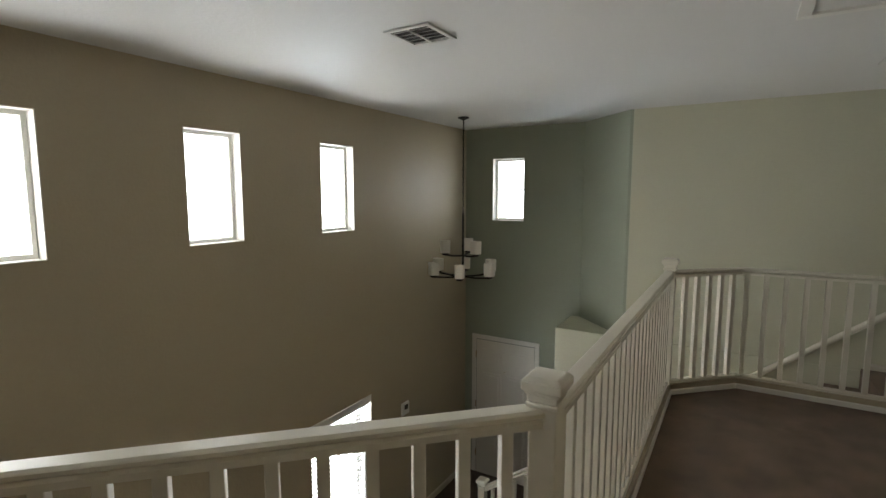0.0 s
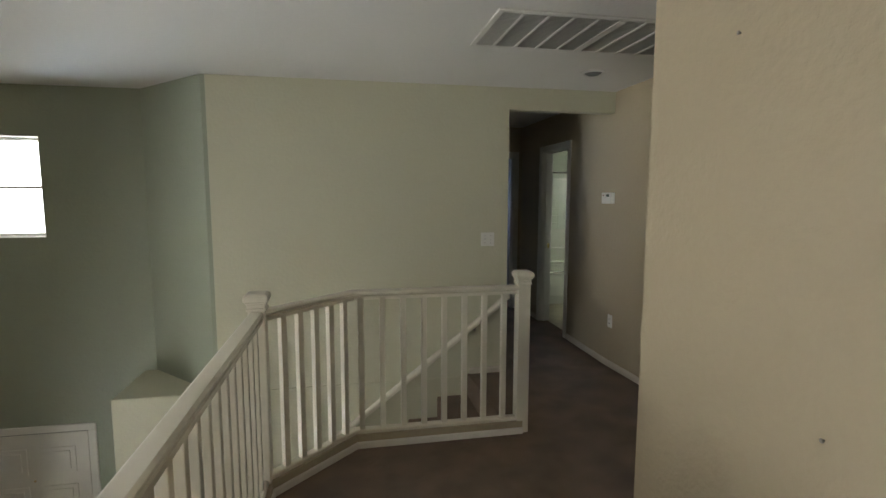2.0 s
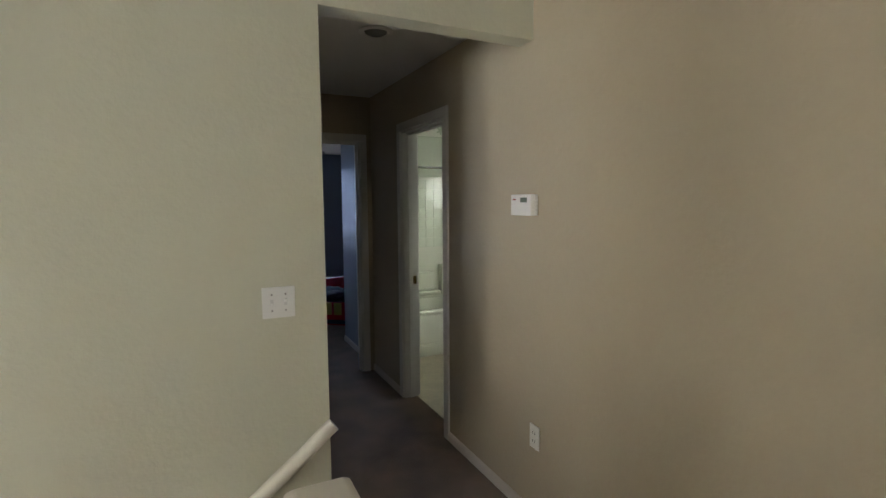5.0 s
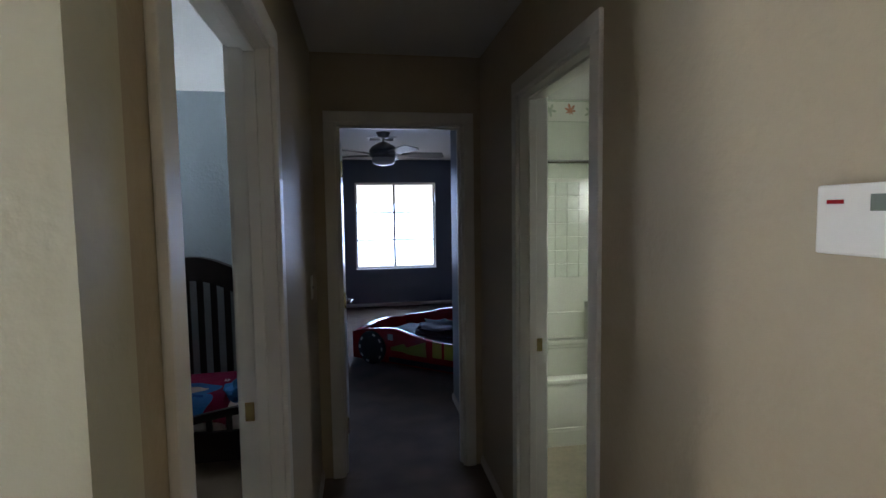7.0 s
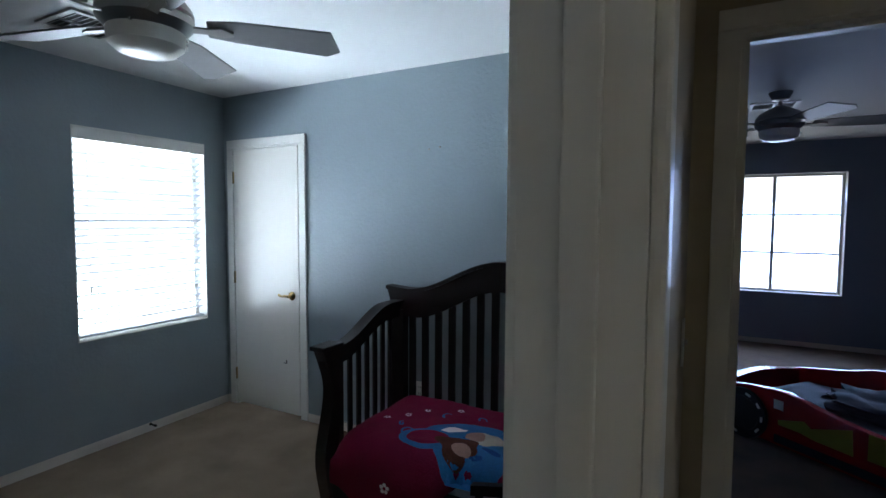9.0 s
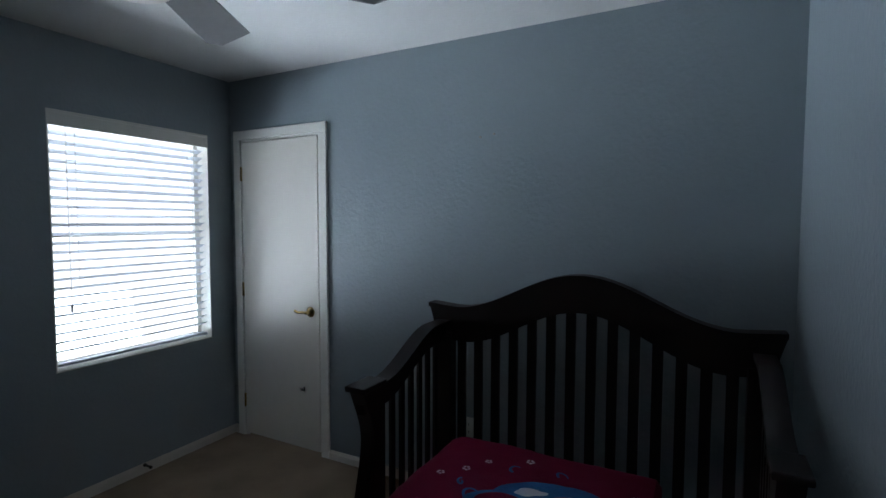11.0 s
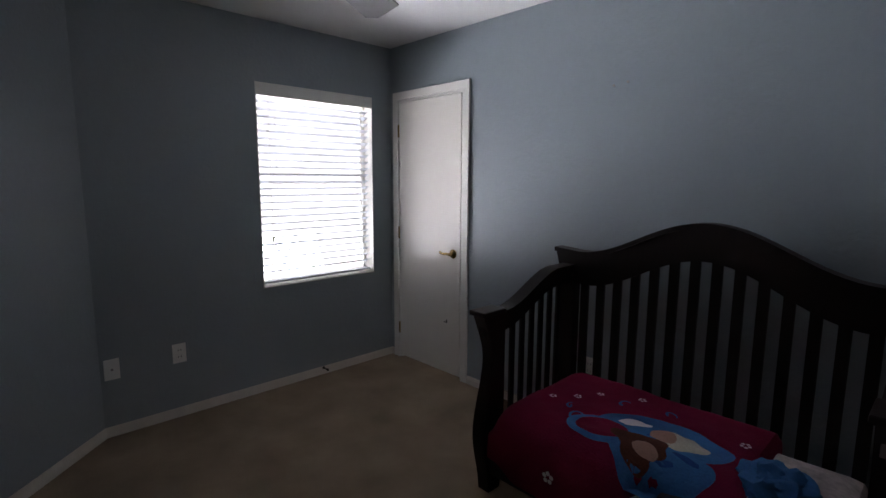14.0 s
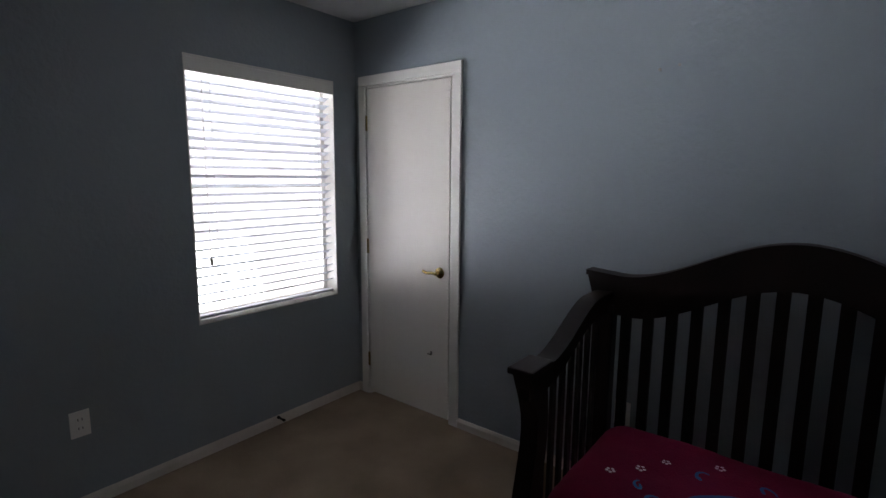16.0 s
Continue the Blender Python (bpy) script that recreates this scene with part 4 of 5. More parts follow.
# ---- ceiling fans ----
def ceiling_fan(name, x, y, start, label, radius=0.70, drop=0.0):
    f = thing(name, label, "ceiling fan", m=Matrix.Translation((x, y, CEIL - drop)))
    bm = bmesh.new()
    lathe(bm, [(0.075, drop), (0.075, drop - 0.012), (0.05, drop - 0.055), (0.02, drop - 0.065)], seg=28)
    part("canopy", bm, NICKEL, f, "", True)
    bm = bmesh.new()
    lathe(bm, [(0.014, drop - 0.06), (0.014, -0.13)], seg=14)
    part("down_rod", bm, NICKEL, f, "", True)
    bm = bmesh.new()
    lathe(bm, [(0.03, -0.10), (0.06, -0.115), (0.125, -0.15), (0.152, -0.185), (0.158, -0.205), (0.150, -0.212), (0.158, -0.220), (0.156, -0.245), (0.135, -0.268), (0.128, -0.275)], seg=32)
    part("motor_housing", bm, NICKEL, f, "", True)
    bm = bmesh.new()
    lathe(bm, [(0.126, -0.270), (0.128, -0.290), (0.122, -0.325), (0.095, -0.348), (0.05, -0.357), (0.0, -0.359)], seg=32)
    part("light_bowl", bm, OPAL, f, "white opal glass bowl, unlit", True)
    for k in range(3):
        a = radians(start + 20 + k * 120)
        bm = bmesh.new()
        lathe(bm, [(0.0, -0.006), (0.006, -0.004), (0.006, 0.004), (0.0, 0.006)], Matrix.Translation((0.135 * math.cos(a), 0.135 * math.sin(a), -0.278)), 10)
        part("thumb_screw", bm, CHROME, f, "", True)
    outline = [(0.20, -0.05), (0.30, -0.072), (radius - 0.055, -0.085), (radius, 0.045), (radius - 0.05, 0.088), (0.30, 0.066), (0.20, 0.05)]
    for k in range(5):
        turn = Matrix.Rotation(radians(start + 72 * k), 4, "Z")
        bm = bmesh.new()
        prism(bm, outline, -0.004, 0.004)
        bevel(bm, 0.003, 1)
        bm.transform(turn @ Matrix.Translation((0, 0, -0.238)) @ Matrix.Rotation(radians(-13), 4, "X"))
        blade = part("blade", bm, BLADE, f, "grey-brown fan blade")
        bm = bmesh.new()
        prism(bm, [(0.13, -0.018), (0.20, -0.016), (0.25, -0.03), (0.29, -0.012), (0.29, 0.012), (0.25, 0.03), (0.20, 0.016), (0.13, 0.018)], -0.012, -0.005)
        bm.transform(turn @ Matrix.Translation((0, 0, -0.238)) @ Matrix.Rotation(radians(-13), 4, "X"))
        part("blade_iron", bm, NICKEL, blade)
    return f


ceiling_fan("ceiling_fan", -0.02, 7.24, 48, "brushed nickel ceiling fan with five blades and bowl light")
ceiling_fan("ceiling_fan", 2.25, 10.53, 5, "nickel ceiling fan with a bowl light in the dim far room")


# ---- crib ----
crib = thing("crib", "dark espresso convertible crib with an arched slatted back", "crib")


def back_top(x):
    """Height of the back rail's arch along its length (0 to 1)."""
    u = abs(x - 0.5) * 2
    return 1.05 + 0.185 * (0.5 + 0.5 * math.cos(math.pi * min(u / 0.80, 1.0))) + 0.012 * max(0, (u - 0.8) / 0.2)


CX0, CX1, CYB, CYF = 0.075, 1.575, 8.66, 7.968
bm = bmesh.new()
N = 44
top_pts, low_pts = [], []
for i in range(N + 1):
    s = i / N
    x = CX0 + s * (CX1 - CX0)
    z = back_top(s)
    top_pts.append((x, z))
    xin = 0.12 + s * (1.53 - 0.12)
    low_pts.append((xin, z - 0.155 + 0.01 * math.sin(math.pi * s)))


def ribbon(bm, tops, lows, y0, y1, place):
    rows = []
    for (xt, zt), (xl, zl) in zip(tops, lows):
        rows.append([bm.verts.new(place(xt, y0, zt)), bm.verts.new(place(xt, y1, zt)), bm.verts.new(place(xl, y1, zl)), bm.verts.new(place(xl, y0, zl))])
    for a, b in zip(rows, rows[1:]):
        for i in range(4):
            bm.faces.new((a[i], a[(i + 1) % 4], b[(i + 1) % 4], b[i]))
    bm.faces.new(rows[0][::-1]), bm.faces.new(rows[-1])


flat = lambda x, y, z: (x, y, z)
ribbon(bm, top_pts, low_pts, CYB - 0.022, CYB + 0.022, flat)
part("back_rail", bm, ESPRESSO, crib, "", True)
bm = bmesh.new()
ribbon(bm, [(x, z + 0.022) for x, z in top_pts], [(x, z) for x, z in top_pts], CYB - 0.040, CYB + 0.034, flat)
part("back_cap", bm, ESPRESSO, crib, "", True)
for x in (0.155, 1.495):
    part("back_post", boxes((x - 0.042, x + 0.042, CYB - 0.03, CYB + 0.03, 0.0, 0.94), bev=0.004), ESPRESSO, crib)
slat_mesh = mesh("slat", boxes((-0.0215, 0.0215, -0.009, 0.009, 0.0, 1.0), bev=0.003), ESPRESSO)
for i in range(14):
    x = 0.155 + 1.34 * (i + 1) / 15
    o = new("slat", slat_mesh)
    o.parent = crib
    o.location, o.scale = (x, CYB, 0.20), (1, 1, back_top((x - CX0) / (CX1 - CX0)) - 0.15 - 0.20 + 0.02)
part("back_low_rail", boxes((0.155, 1.495, CYB - 0.02, CYB + 0.02, 0.14, 0.24), bev=0.004), ESPRESSO, crib)


def post_lean(z):
    """The S-curve of a front post: out at knee height, in below the cap."""
    for (z0, a), (z1, b) in (((0.0, 0.012), (0.29, -0.034)), ((0.29, -0.034), (0.64, 0.030)), ((0.64, 0.030), (0.85, 0.004))):
        if z <= z1:
            k = (z - z0) / (z1 - z0)
            return a + (b - a) * (3 * k * k - 2 * k ** 3)
    return 0.004


def side_top(s):
    """Height of a side rail from the front post (0) to the back post (1)."""
    k = min(max((s - 0.18) / 0.62, 0), 1)
    return 0.835 + 0.145 * (3 * k * k - 2 * k ** 3)


for x in (0.155, 1.505):
    tops = [(CYF - 0.015 + i / 20 * (CYB - CYF + 0.0), side_top(i / 20) + 0.018) for i in range(21)]
    swap = lambda a, b, c: (b, a, c)
    bm = bmesh.new()
    ribbon(bm, tops, [(y, z - 0.022) for y, z in tops], x - 0.036, x + 0.036, swap)
    part("side_cap", bm, ESPRESSO, crib, "", True)
    bm = bmesh.new()
    ribbon(bm, [(y, z - 0.022) for y, z in tops], [(y, z - 0.10) for y, z in tops], x - 0.018, x + 0.018, swap)
    part("side_rail", bm, ESPRESSO, crib, "", True)
    for i in range(7):
        s = (i + 1) / 8
        y = CYF + 0.05 + s * (CYB - CYF - 0.09)
        o = new("side_slat", slat_mesh)
        o.parent = crib
        o.rotation_euler = (0, 0, radians(90))
        o.location, o.scale = (x, y, 0.20), (0.72, 0.8, side_top((y - CYF) / (CYB - CYF)) - 0.28)
    part("side_low_rail", boxes((x - 0.018, x + 0.018, CYF + 0.03, CYB - 0.03, 0.14, 0.24), bev=0.004), ESPRESSO, crib)
    # curved front post
    bm = bmesh.new()
    prof = []
    for i in range(17):
        z = i / 16 * 0.845
        lean = post_lean(z)
        flare = 0.042 * max(0, (z - 0.62) / 0.225) ** 2
        prof.append((z, CYF + lean - flare, CYF + 0.085 + lean * 0.6))
    ribbon(bm, [(z, a) for z, a, b in prof], [(z, b) for z, a, b in prof], x - 0.032, x + 0.032, lambda a, b, c: (b, c, a))
    part("front_post", bm, ESPRESSO, crib, "", True)
    part("post_cap", boxes((x - 0.046, x + 0.046, CYF - 0.052, CYF + 0.10, 0.845, 0.868), bev=0.006), ESPRESSO, crib)
part("front_base_rail", boxes((0.165, 1.485, CYF + 0.02, CYF + 0.055, 0.09, 0.27), bev=0.006), ESPRESSO, crib)
gtops = [(0.94 + i / 16 * 0.54, 0.355 + 0.075 * math.sin(i / 16 * math.pi / 2)) for i in range(17)]
bm = bmesh.new()
ribbon(bm, gtops, [(x, z - 0.045) for x, z in gtops], CYF + 0.02, CYF + 0.055, flat)
part("guard_rail", bm, ESPRESSO, crib, "", True)
for i in range(5):
    x = 0.975 + i * 0.112
    part("guard_slat", boxes((x - 0.017, x + 0.017, CYF + 0.028, CYF + 0.046, 0.26, 0.345 + 0.065 * math.sin(i / 5 * math.pi / 2)), bev=0.003), ESPRESSO, crib)
part("mattress_board", boxes((0.16, 1.49, CYF + 0.06, CYB - 0.03, 0.22, 0.25)), ESPRESSO, crib)

# mattress, printed cover and cloth
MX0, MX1, MY0, MY1 = 0.195, 1.465, 8.042, 8.625


def soft_block(x0, x1, y0, y1, z0, z1, r, bulge, seed, nx=34, ny=20):
    bm = bmesh.new()
    grid = []
    for j in range(ny + 1):
        row = []
        for i in range(nx + 1):
            u, v = i / nx, j / ny
            x, y = x0 + u * (x1 - x0), y0 + v * (y1 - y0)
            edge = min(x - x0, x1 - x, y - y0, y1 - y)
            d = 0 if edge >= r else r - math.sqrt(max(r * r - (r - edge) ** 2, 0))
            z = z1 - d + bulge * math.sin(math.pi * u) * math.sin(math.pi * v) + 0.006 * noise.noise((x * 6 + seed, y * 6, 0)) + 0.003 * noise.noise((x * 17, y * 17, seed))
            row.append(bm.verts.new((x, y, z)))
        grid.append(row)
    for j in range(ny):
        for i in range(nx):
            bm.faces.new((grid[j][i], grid[j][i + 1], grid[j + 1][i + 1], grid[j + 1][i]))
    rim = [grid[0][i] for i in range(nx + 1)] + [grid[j][nx] for j in range(1, ny + 1)] + [grid[ny][i] for i in range(nx - 1, -1, -1)] + [grid[j][0] for j in range(ny - 1, 0, -1)]
    low = [bm.verts.new((v.co.x, v.co.y, z0)) for v in rim]
    for i in range(len(rim)):
        j = (i + 1) % len(rim)
        bm.faces.new((rim[j], rim[i], low[i], low[j]))
    bm.faces.new(low)
    return bm


solid("mattress", soft_block(MX0, MX1, MY0, MY1, 0.25, 0.390, 0.10, 0.004, 3), LINEN, "crib mattress in a pale patterned fitted sheet", "mattress", smooth=True)
COVER = (0.190, 1.17, 8.632)


def ease(a, b, x):
    k = min(max((x - a) / (b - a), 0), 1)
    return 3 * k * k - 2 * k ** 3


def cover_front(x):
    """The blanket hangs over the base rail, then turns in beside the guard rail."""
    return 7.962 + 0.072 * ease(0.74, 0.92, x) + 0.010 * math.sin(x * 9)


def cover_z(x, y):
    x0, x1, y1 = COVER
    d = 0
    for edge, rad in ((x - x0, 0.12), (x1 - x, 0.03), (y - cover_front(x), 0.13), (y1 - y, 0.05)):
        if edge < rad:
            d += rad - math.sqrt(max(rad * rad - (rad - max(edge, 0)) ** 2, 0))
    fold = 0.006 * noise.noise((x * 6 + 9, y * 6, 0)) + 0.004 * noise.noise((x * 17, y * 17, 9))
    return max(0.450 - d + fold, 0.30 + 0.02 * noise.noise((x * 5, y * 5, 2))) if y < 8.1 else max(0.450 - d + fold, 0.36)


def blanket_mesh(nx=50, ny=34):
    """The top follows cover_z; the rim falls to a curved hem in front and to the mattress elsewhere."""
    bm = bmesh.new()
    x0, x1, y1 = COVER
    grid = []
    for j in range(ny + 1):
        row = []
        for i in range(nx + 1):
            x = x0 + (x1 - x0) * i / nx
            ya = cover_front(x)
            y = ya + (y1 - ya) * (j / ny) ** 1.25
            row.append(bm.verts.new((x, y, cover_z(x, y))))
        grid.append(row)
    for j in range(ny):
        for i in range(nx):
            bm.faces.new((grid[j][i], grid[j][i + 1], grid[j + 1][i + 1], grid[j + 1][i]))
    drop = []
    for i in range(nx + 1):
        v = grid[0][i]
        hem = 0.135 + 0.05 * ease(0.36, 0.19, v.co.x) + 0.21 * ease(0.62, 0.95, v.co.x)
        hem = min(hem, v.co.z - 0.004)
        col = [v]
        for k in range(1, 7):
            z = v.co.z + (hem - v.co.z) * k / 6
            col.append(bm.verts.new((v.co.x, v.co.y - 0.006 - 0.004 * math.sin(v.co.x * 31 + k * 0.5), z)))
        drop.append(col)
    for a, b in zip(drop, drop[1:]):
        for k in range(6):
            bm.faces.new((a[k], a[k + 1], b[k + 1], b[k]))
    for line in ([grid[j][0] for j in range(ny + 1)], [grid[j][nx] for j in range(ny + 1)], grid[ny]):
        low = [bm.verts.new((v.co.x, v.co.y, 0.275)) for v in line]
        for i in range(len(line) - 1):
            bm.faces.new((line[i], line[i + 1], low[i + 1], low[i]))
    return bm


cover = thing("blanket", "magenta fleece blanket with a blue printed picture on the crib", "blanket")
part("cloth", blanket_mesh(), SHEET, cover, "", True)


def printed(name, mat, cx, cy, rx, ry, turn, lift, wobble=0.12, seed=0, label=""):
    """A flat printed patch that lies on the cloth."""
    bm = bmesh.new()
    n, rings = 40, []
    for k in range(6):
        f = k / 5
        ring = []
        for i in range(n):
            a = 2 * math.pi * i / n
            w = 1 + wobble * (noise.noise((math.cos(a) * 1.6 + seed, math.sin(a) * 1.6, seed)) + 0.5 * math.sin(3 * a + seed))
            lx, ly = rx * w * f * math.cos(a), ry * w * f * math.sin(a)
            x, y = cx + lx * math.cos(turn) - ly * math.sin(turn), cy + lx * math.sin(turn) + ly * math.cos(turn)
            ring.append(bm.verts.new((x, y, cover_z(x, y) + lift)))
        rings.append(ring)
    for a, b in zip(rings[1:], rings[2:]):
        for i in range(n):
            bm.faces.new((a[i], a[(i + 1) % n], b[(i + 1) % n], b[i]))
    bmesh.ops.remove_doubles(bm, verts=rings[0], dist=0.001)
    bm.faces.new(rings[1])
    part(name, bm, mat, cover, label)


printed("print_field", PRINT_BLUE, 0.83, 8.205, 0.255, 0.150, 0.22, 0.0045, 0.10, 2, "blue printed field")
printed("print_field", PRINT_BLUE, 0.90, 8.075, 0.185, 0.085, 0.12, 0.0050, 0.10, 7, "blue printed field")
printed("print_field", PRINT_BLUE, 0.66, 8.125, 0.145, 0.095, 0.25, 0.0050, 0.08, 4, "blue printed field")
printed("print_patch", SHEET, 0.655, 8.125, 0.105, 0.070, 0.25, 0.0062, 0.08, 3, "dark red printed patch")
printed("print_patch", PRINT_WHITE, 0.735, 8.250, 0.060, 0.030, 0.35, 0.0064, 0.3, 9, "white printed patch")
printed("print_patch", PRINT_BLOND, 0.925, 8.215, 0.085, 0.058, 0.05, 0.0070, 0.3, 8, "blond printed patch")
printed("print_patch", PRINT_SKIN, 0.862, 8.222, 0.050, 0.044, 0.2, 0.0084, 0.1, 4, "pale printed patch")
printed("print_patch", PRINT_BROWN, 0.810, 8.108, 0.105, 0.066, -0.15, 0.0076, 0.4, 5, "auburn printed patch")
printed("print_patch", PRINT_SKIN, 0.842, 8.098, 0.050, 0.032, -0.1, 0.0090, 0.1, 1, "pale printed patch")
for dx, dy, turn in ((0.06, 0.055, 0.4), (0.10, -0.02, -0.3), (0.02, -0.06, 0.1), (-0.03, 0.075, 0.6)):
    printed("print_patch", PRINT_DEEP, 0.88 + dx, 8.15 + dy, 0.055, 0.012, turn, 0.0068, 0.3, 3, "deep blue printed streak")
rnd = random.Random(5)


def stroke(points, width, mat, name):
    bm = bmesh.new()
    last = None
    for i, (x, y) in enumerate(points):
        a, b = points[max(i - 1, 0)], points[min(i + 1, len(points) - 1)]
        d = Vector((b[0] - a[0], b[1] - a[1])).normalized()
        w = width * (0.35 + 0.65 * math.sin(math.pi * (i + 0.5) / len(points)))
        pair = [bm.verts.new((x - d.y * w, y + d.x * w, cover_z(x, y) + 0.005)), bm.verts.new((x + d.y * w, y - d.x * w, cover_z(x, y) + 0.005))]
        if last:
            bm.faces.new((last[0], pair[0], pair[1], last[1]))
        last = pair
    part(name, bm, mat, cover)


for cx, cy, r, t0, t1 in ((0.52, 8.13, 0.05, 0, 5.5), (0.62, 8.38, 0.035, 1, 6), (0.47, 8.20, 0.03, 2, 7), (0.56, 8.05, 0.04, 0, 4), (0.80, 8.42, 0.035, 0, 5)):
    stroke([(cx + r * (1 - 0.09 * k) * math.cos(t0 + (t1 - t0) * k / 14), cy + r * (1 - 0.05 * k) * math.sin(t0 + (t1 - t0) * k / 14)) for k in range(15)], 0.006, PRINT_BLUE, "printed_swirl")
for x, y in ((0.50, 8.40), (0.44, 8.30), (0.66, 8.48), (1.10, 8.38), (0.36, 8.22)):
    bm = bmesh.new()
    big = rnd.uniform(0.5, 1.2)
    for k in range(5):
        a = k * 2 * math.pi / 5
        px, py = x + 0.012 * big * math.cos(a), y + 0.012 * big * math.sin(a)
        bm.faces.new([bm.verts.new((px + 0.006 * big * math.cos(b), py + 0.006 * big * math.sin(b), cover_z(px, py) + 0.006)) for b in [i * math.pi / 4 for i in range(8)]])
    part("printed_flower", bm, PRINT_WHITE, cover, "small white printed flower")
bm = bmesh.new()
for k in range(5):
    a = k * 2 * math.pi / 5 + 0.3
    px, pz = 0.53 + 0.017 * math.cos(a), 0.255 + 0.017 * math.sin(a)
    bm.faces.new([bm.verts.new((px + 0.010 * math.cos(b), cover_front(px) - 0.0125, pz + 0.010 * math.sin(b))) for b in [i * math.pi / 4 for i in range(8)]])
part("printed_flower", bm, PRINT_WHITE, cover, "white printed flower on the hanging side")
bm = bmesh.new()
bmesh.ops.create_icosphere(bm, subdivisions=4, radius=1.0)
for v in bm.verts:
    n = v.co.normalized()
    k = 1 + 0.35 * noise.noise(n * 2.2) + 0.14 * noise.noise(n * 6)
    v.co = Vector((n.x * 0.11 * k, n.y * 0.095 * k, max(n.z, -0.5) * 0.075 * k))
bm.transform(Matrix.Translation((1.235, 8.19, 0.44)))
solid("bundled_cloth", bm, PRINT_BLUE, "crumpled blue patterned cloth on the crib mattress", "cloth", smooth=True)


# ---- bathroom ----
tub = thing("bathtub", "white built-in bathtub along the tiled wall", "bathtub", m=Matrix.Translation((2.83, 7.965, 0)))
bm = bmesh.new()
L, W, H, R = 1.53, 0.855, 0.455, 0.07
box(bm, 0, L, 0, 0.05, 0, H - 0.03), box(bm, 0, L, -0.02, R, H - 0.035, H), box(bm, 0, L, W - R, W, H - 0.035, H), box(bm, 0, R, R, W - R, H - 0.035, H), box(bm, L - R, L, R, W - R, H - 0.035, H)
bevel(bm, 0.01)
part("rim", bm, TUB, tub, "", True)
part("apron_moulding", boxes((0.04, L - 0.04, -0.008, 0.0, 0.10, 0.13), bev=0.003), TUB, tub)
part("basin", boxes((0.05, L - 0.05, 0.05, W - 0.03, 0.06, 0.10), (0.05, 0.08, 0.05, W - 0.03, 0.10, H - 0.03), (L - 0.08, L - 0.05, 0.05, W - 0.03, 0.10, H - 0.03), (0.05, L - 0.05, W - 0.06, W - 0.03, 0.10, H - 0.03)), TUB, tub)
sur = thing("tub_surround", "glossy pale moulded tub surround with tile pattern and shelves", "shower surround", m=Matrix.Translation((2.83, 8.818, 0.457)))
part("panel", boxes((0, 1.53, -0.02, -0.002, 0, 1.345), bev=0.004), TUB, sur)
part("end_panel", boxes((1.512, 1.53, -0.84, -0.022, 0, 1.345), bev=0.004), TUB, sur)
part("shelf", boxes((0.0, 0.965, -0.11, -0.021, 0.0, 0.045), bev=0.012), TUB, sur)
part("shelf_back", boxes((0.0, 0.965, -0.032, -0.021, 0.06, 0.262), bev=0.008), TUB, sur)
part("tall_shelf", boxes((0.965, 1.26, -0.13, -0.021, 0.0, 0.345), bev=0.014), TUB, sur)
part("low_shelf", boxes((1.13, 1.51, -0.24, -0.131, 0.0, 0.03), bev=0.012), TUB, sur)
bm = bmesh.new()
lathe(bm, [(0.012, 0), (0.012, 0.01), (0.0, 0.012)], Matrix.Translation((0.99, -0.129, 0.285)) @ Matrix.Rotation(radians(90), 4, "X"), 10)
part("screw_cap", bm, SLOT, sur)
bm = bmesh.new()
box(bm, -0.0495, 0.0495, -0.0025, 0.0, -0.054, 0.054)
for v in bm.verts:
    if v.co.y < -0.002:
        v.co.x, v.co.z = v.co.x * 0.98, v.co.z * 0.98
tile_mesh = mesh("tile", bm, TILE)
for i in range(15):
    for k in range(7):
        o = new("tile", tile_mesh)
        o.parent, o.location = sur, (0.055 + i * 0.101, -0.0205, 1.262 - k * 0.110)
rod = thing("shower_rod", "chrome shower curtain rod over the bathtub", "shower rod")
bm = bmesh.new()
lathe(bm, [(0.012, 0.0), (0.012, 1.52)], Matrix.Translation((2.83, 8.03, 1.855)) @ Matrix.Rotation(radians(90), 4, "Y"), 14)
part("tube", bm, CHROME, rod, "", True)
for x in (2.822, 4.345):
    bm = bmesh.new()
    lathe(bm, [(0.028, 0.0), (0.028, 0.008), (0.014, 0.013)], Matrix.Translation((x, 8.03, 1.855)) @ Matrix.Rotation(radians(90), 4, "Y"), 14)
    part("flange", bm, CHROME, rod, "", True)
shower = thing("shower_fixture", "chrome shower arm and head on the end wall", "shower head")
bm = bmesh.new()
tube8 = [(0.009 * math.cos(a), 0.009 * math.sin(a)) for a in [i * math.pi / 4 for i in range(8)]]
sweep(bm, [(4.36, 8.45, 2.03), (4.26, 8.45, 2.035), (4.16, 8.45, 2.03), (4.09, 8.45, 2.01)], tube8)
part("arm", bm, CHROME, shower, "", True)
bm = bmesh.new()
lathe(bm, [(0.012, 0.0), (0.016, -0.02), (0.034, -0.055), (0.034, -0.066), (0.0, -0.066)], Matrix.Translation((4.09, 8.45, 2.015)) @ Matrix.Rotation(radians(35), 4, "Y"), 18)
part("spray_head", bm, CHROME, shower, "", True)
border = thing("wallpaper_border", "pale wallpaper border with orange and green leaves", "wallpaper border", m=Matrix.Translation((2.825, 8.818, 2.254)))
part("strip", boxes((0, 1.53, -0.003, 0, 0, 0.168)), TUB, border)
part("edge_line", boxes((0, 1.53, -0.005, -0.003, 0, 0.005)), LEAF_GREEN, border)
part("edge_line", boxes((0, 1.53, -0.005, -0.003, 0.160, 0.166)), LEAF_GREEN, border)


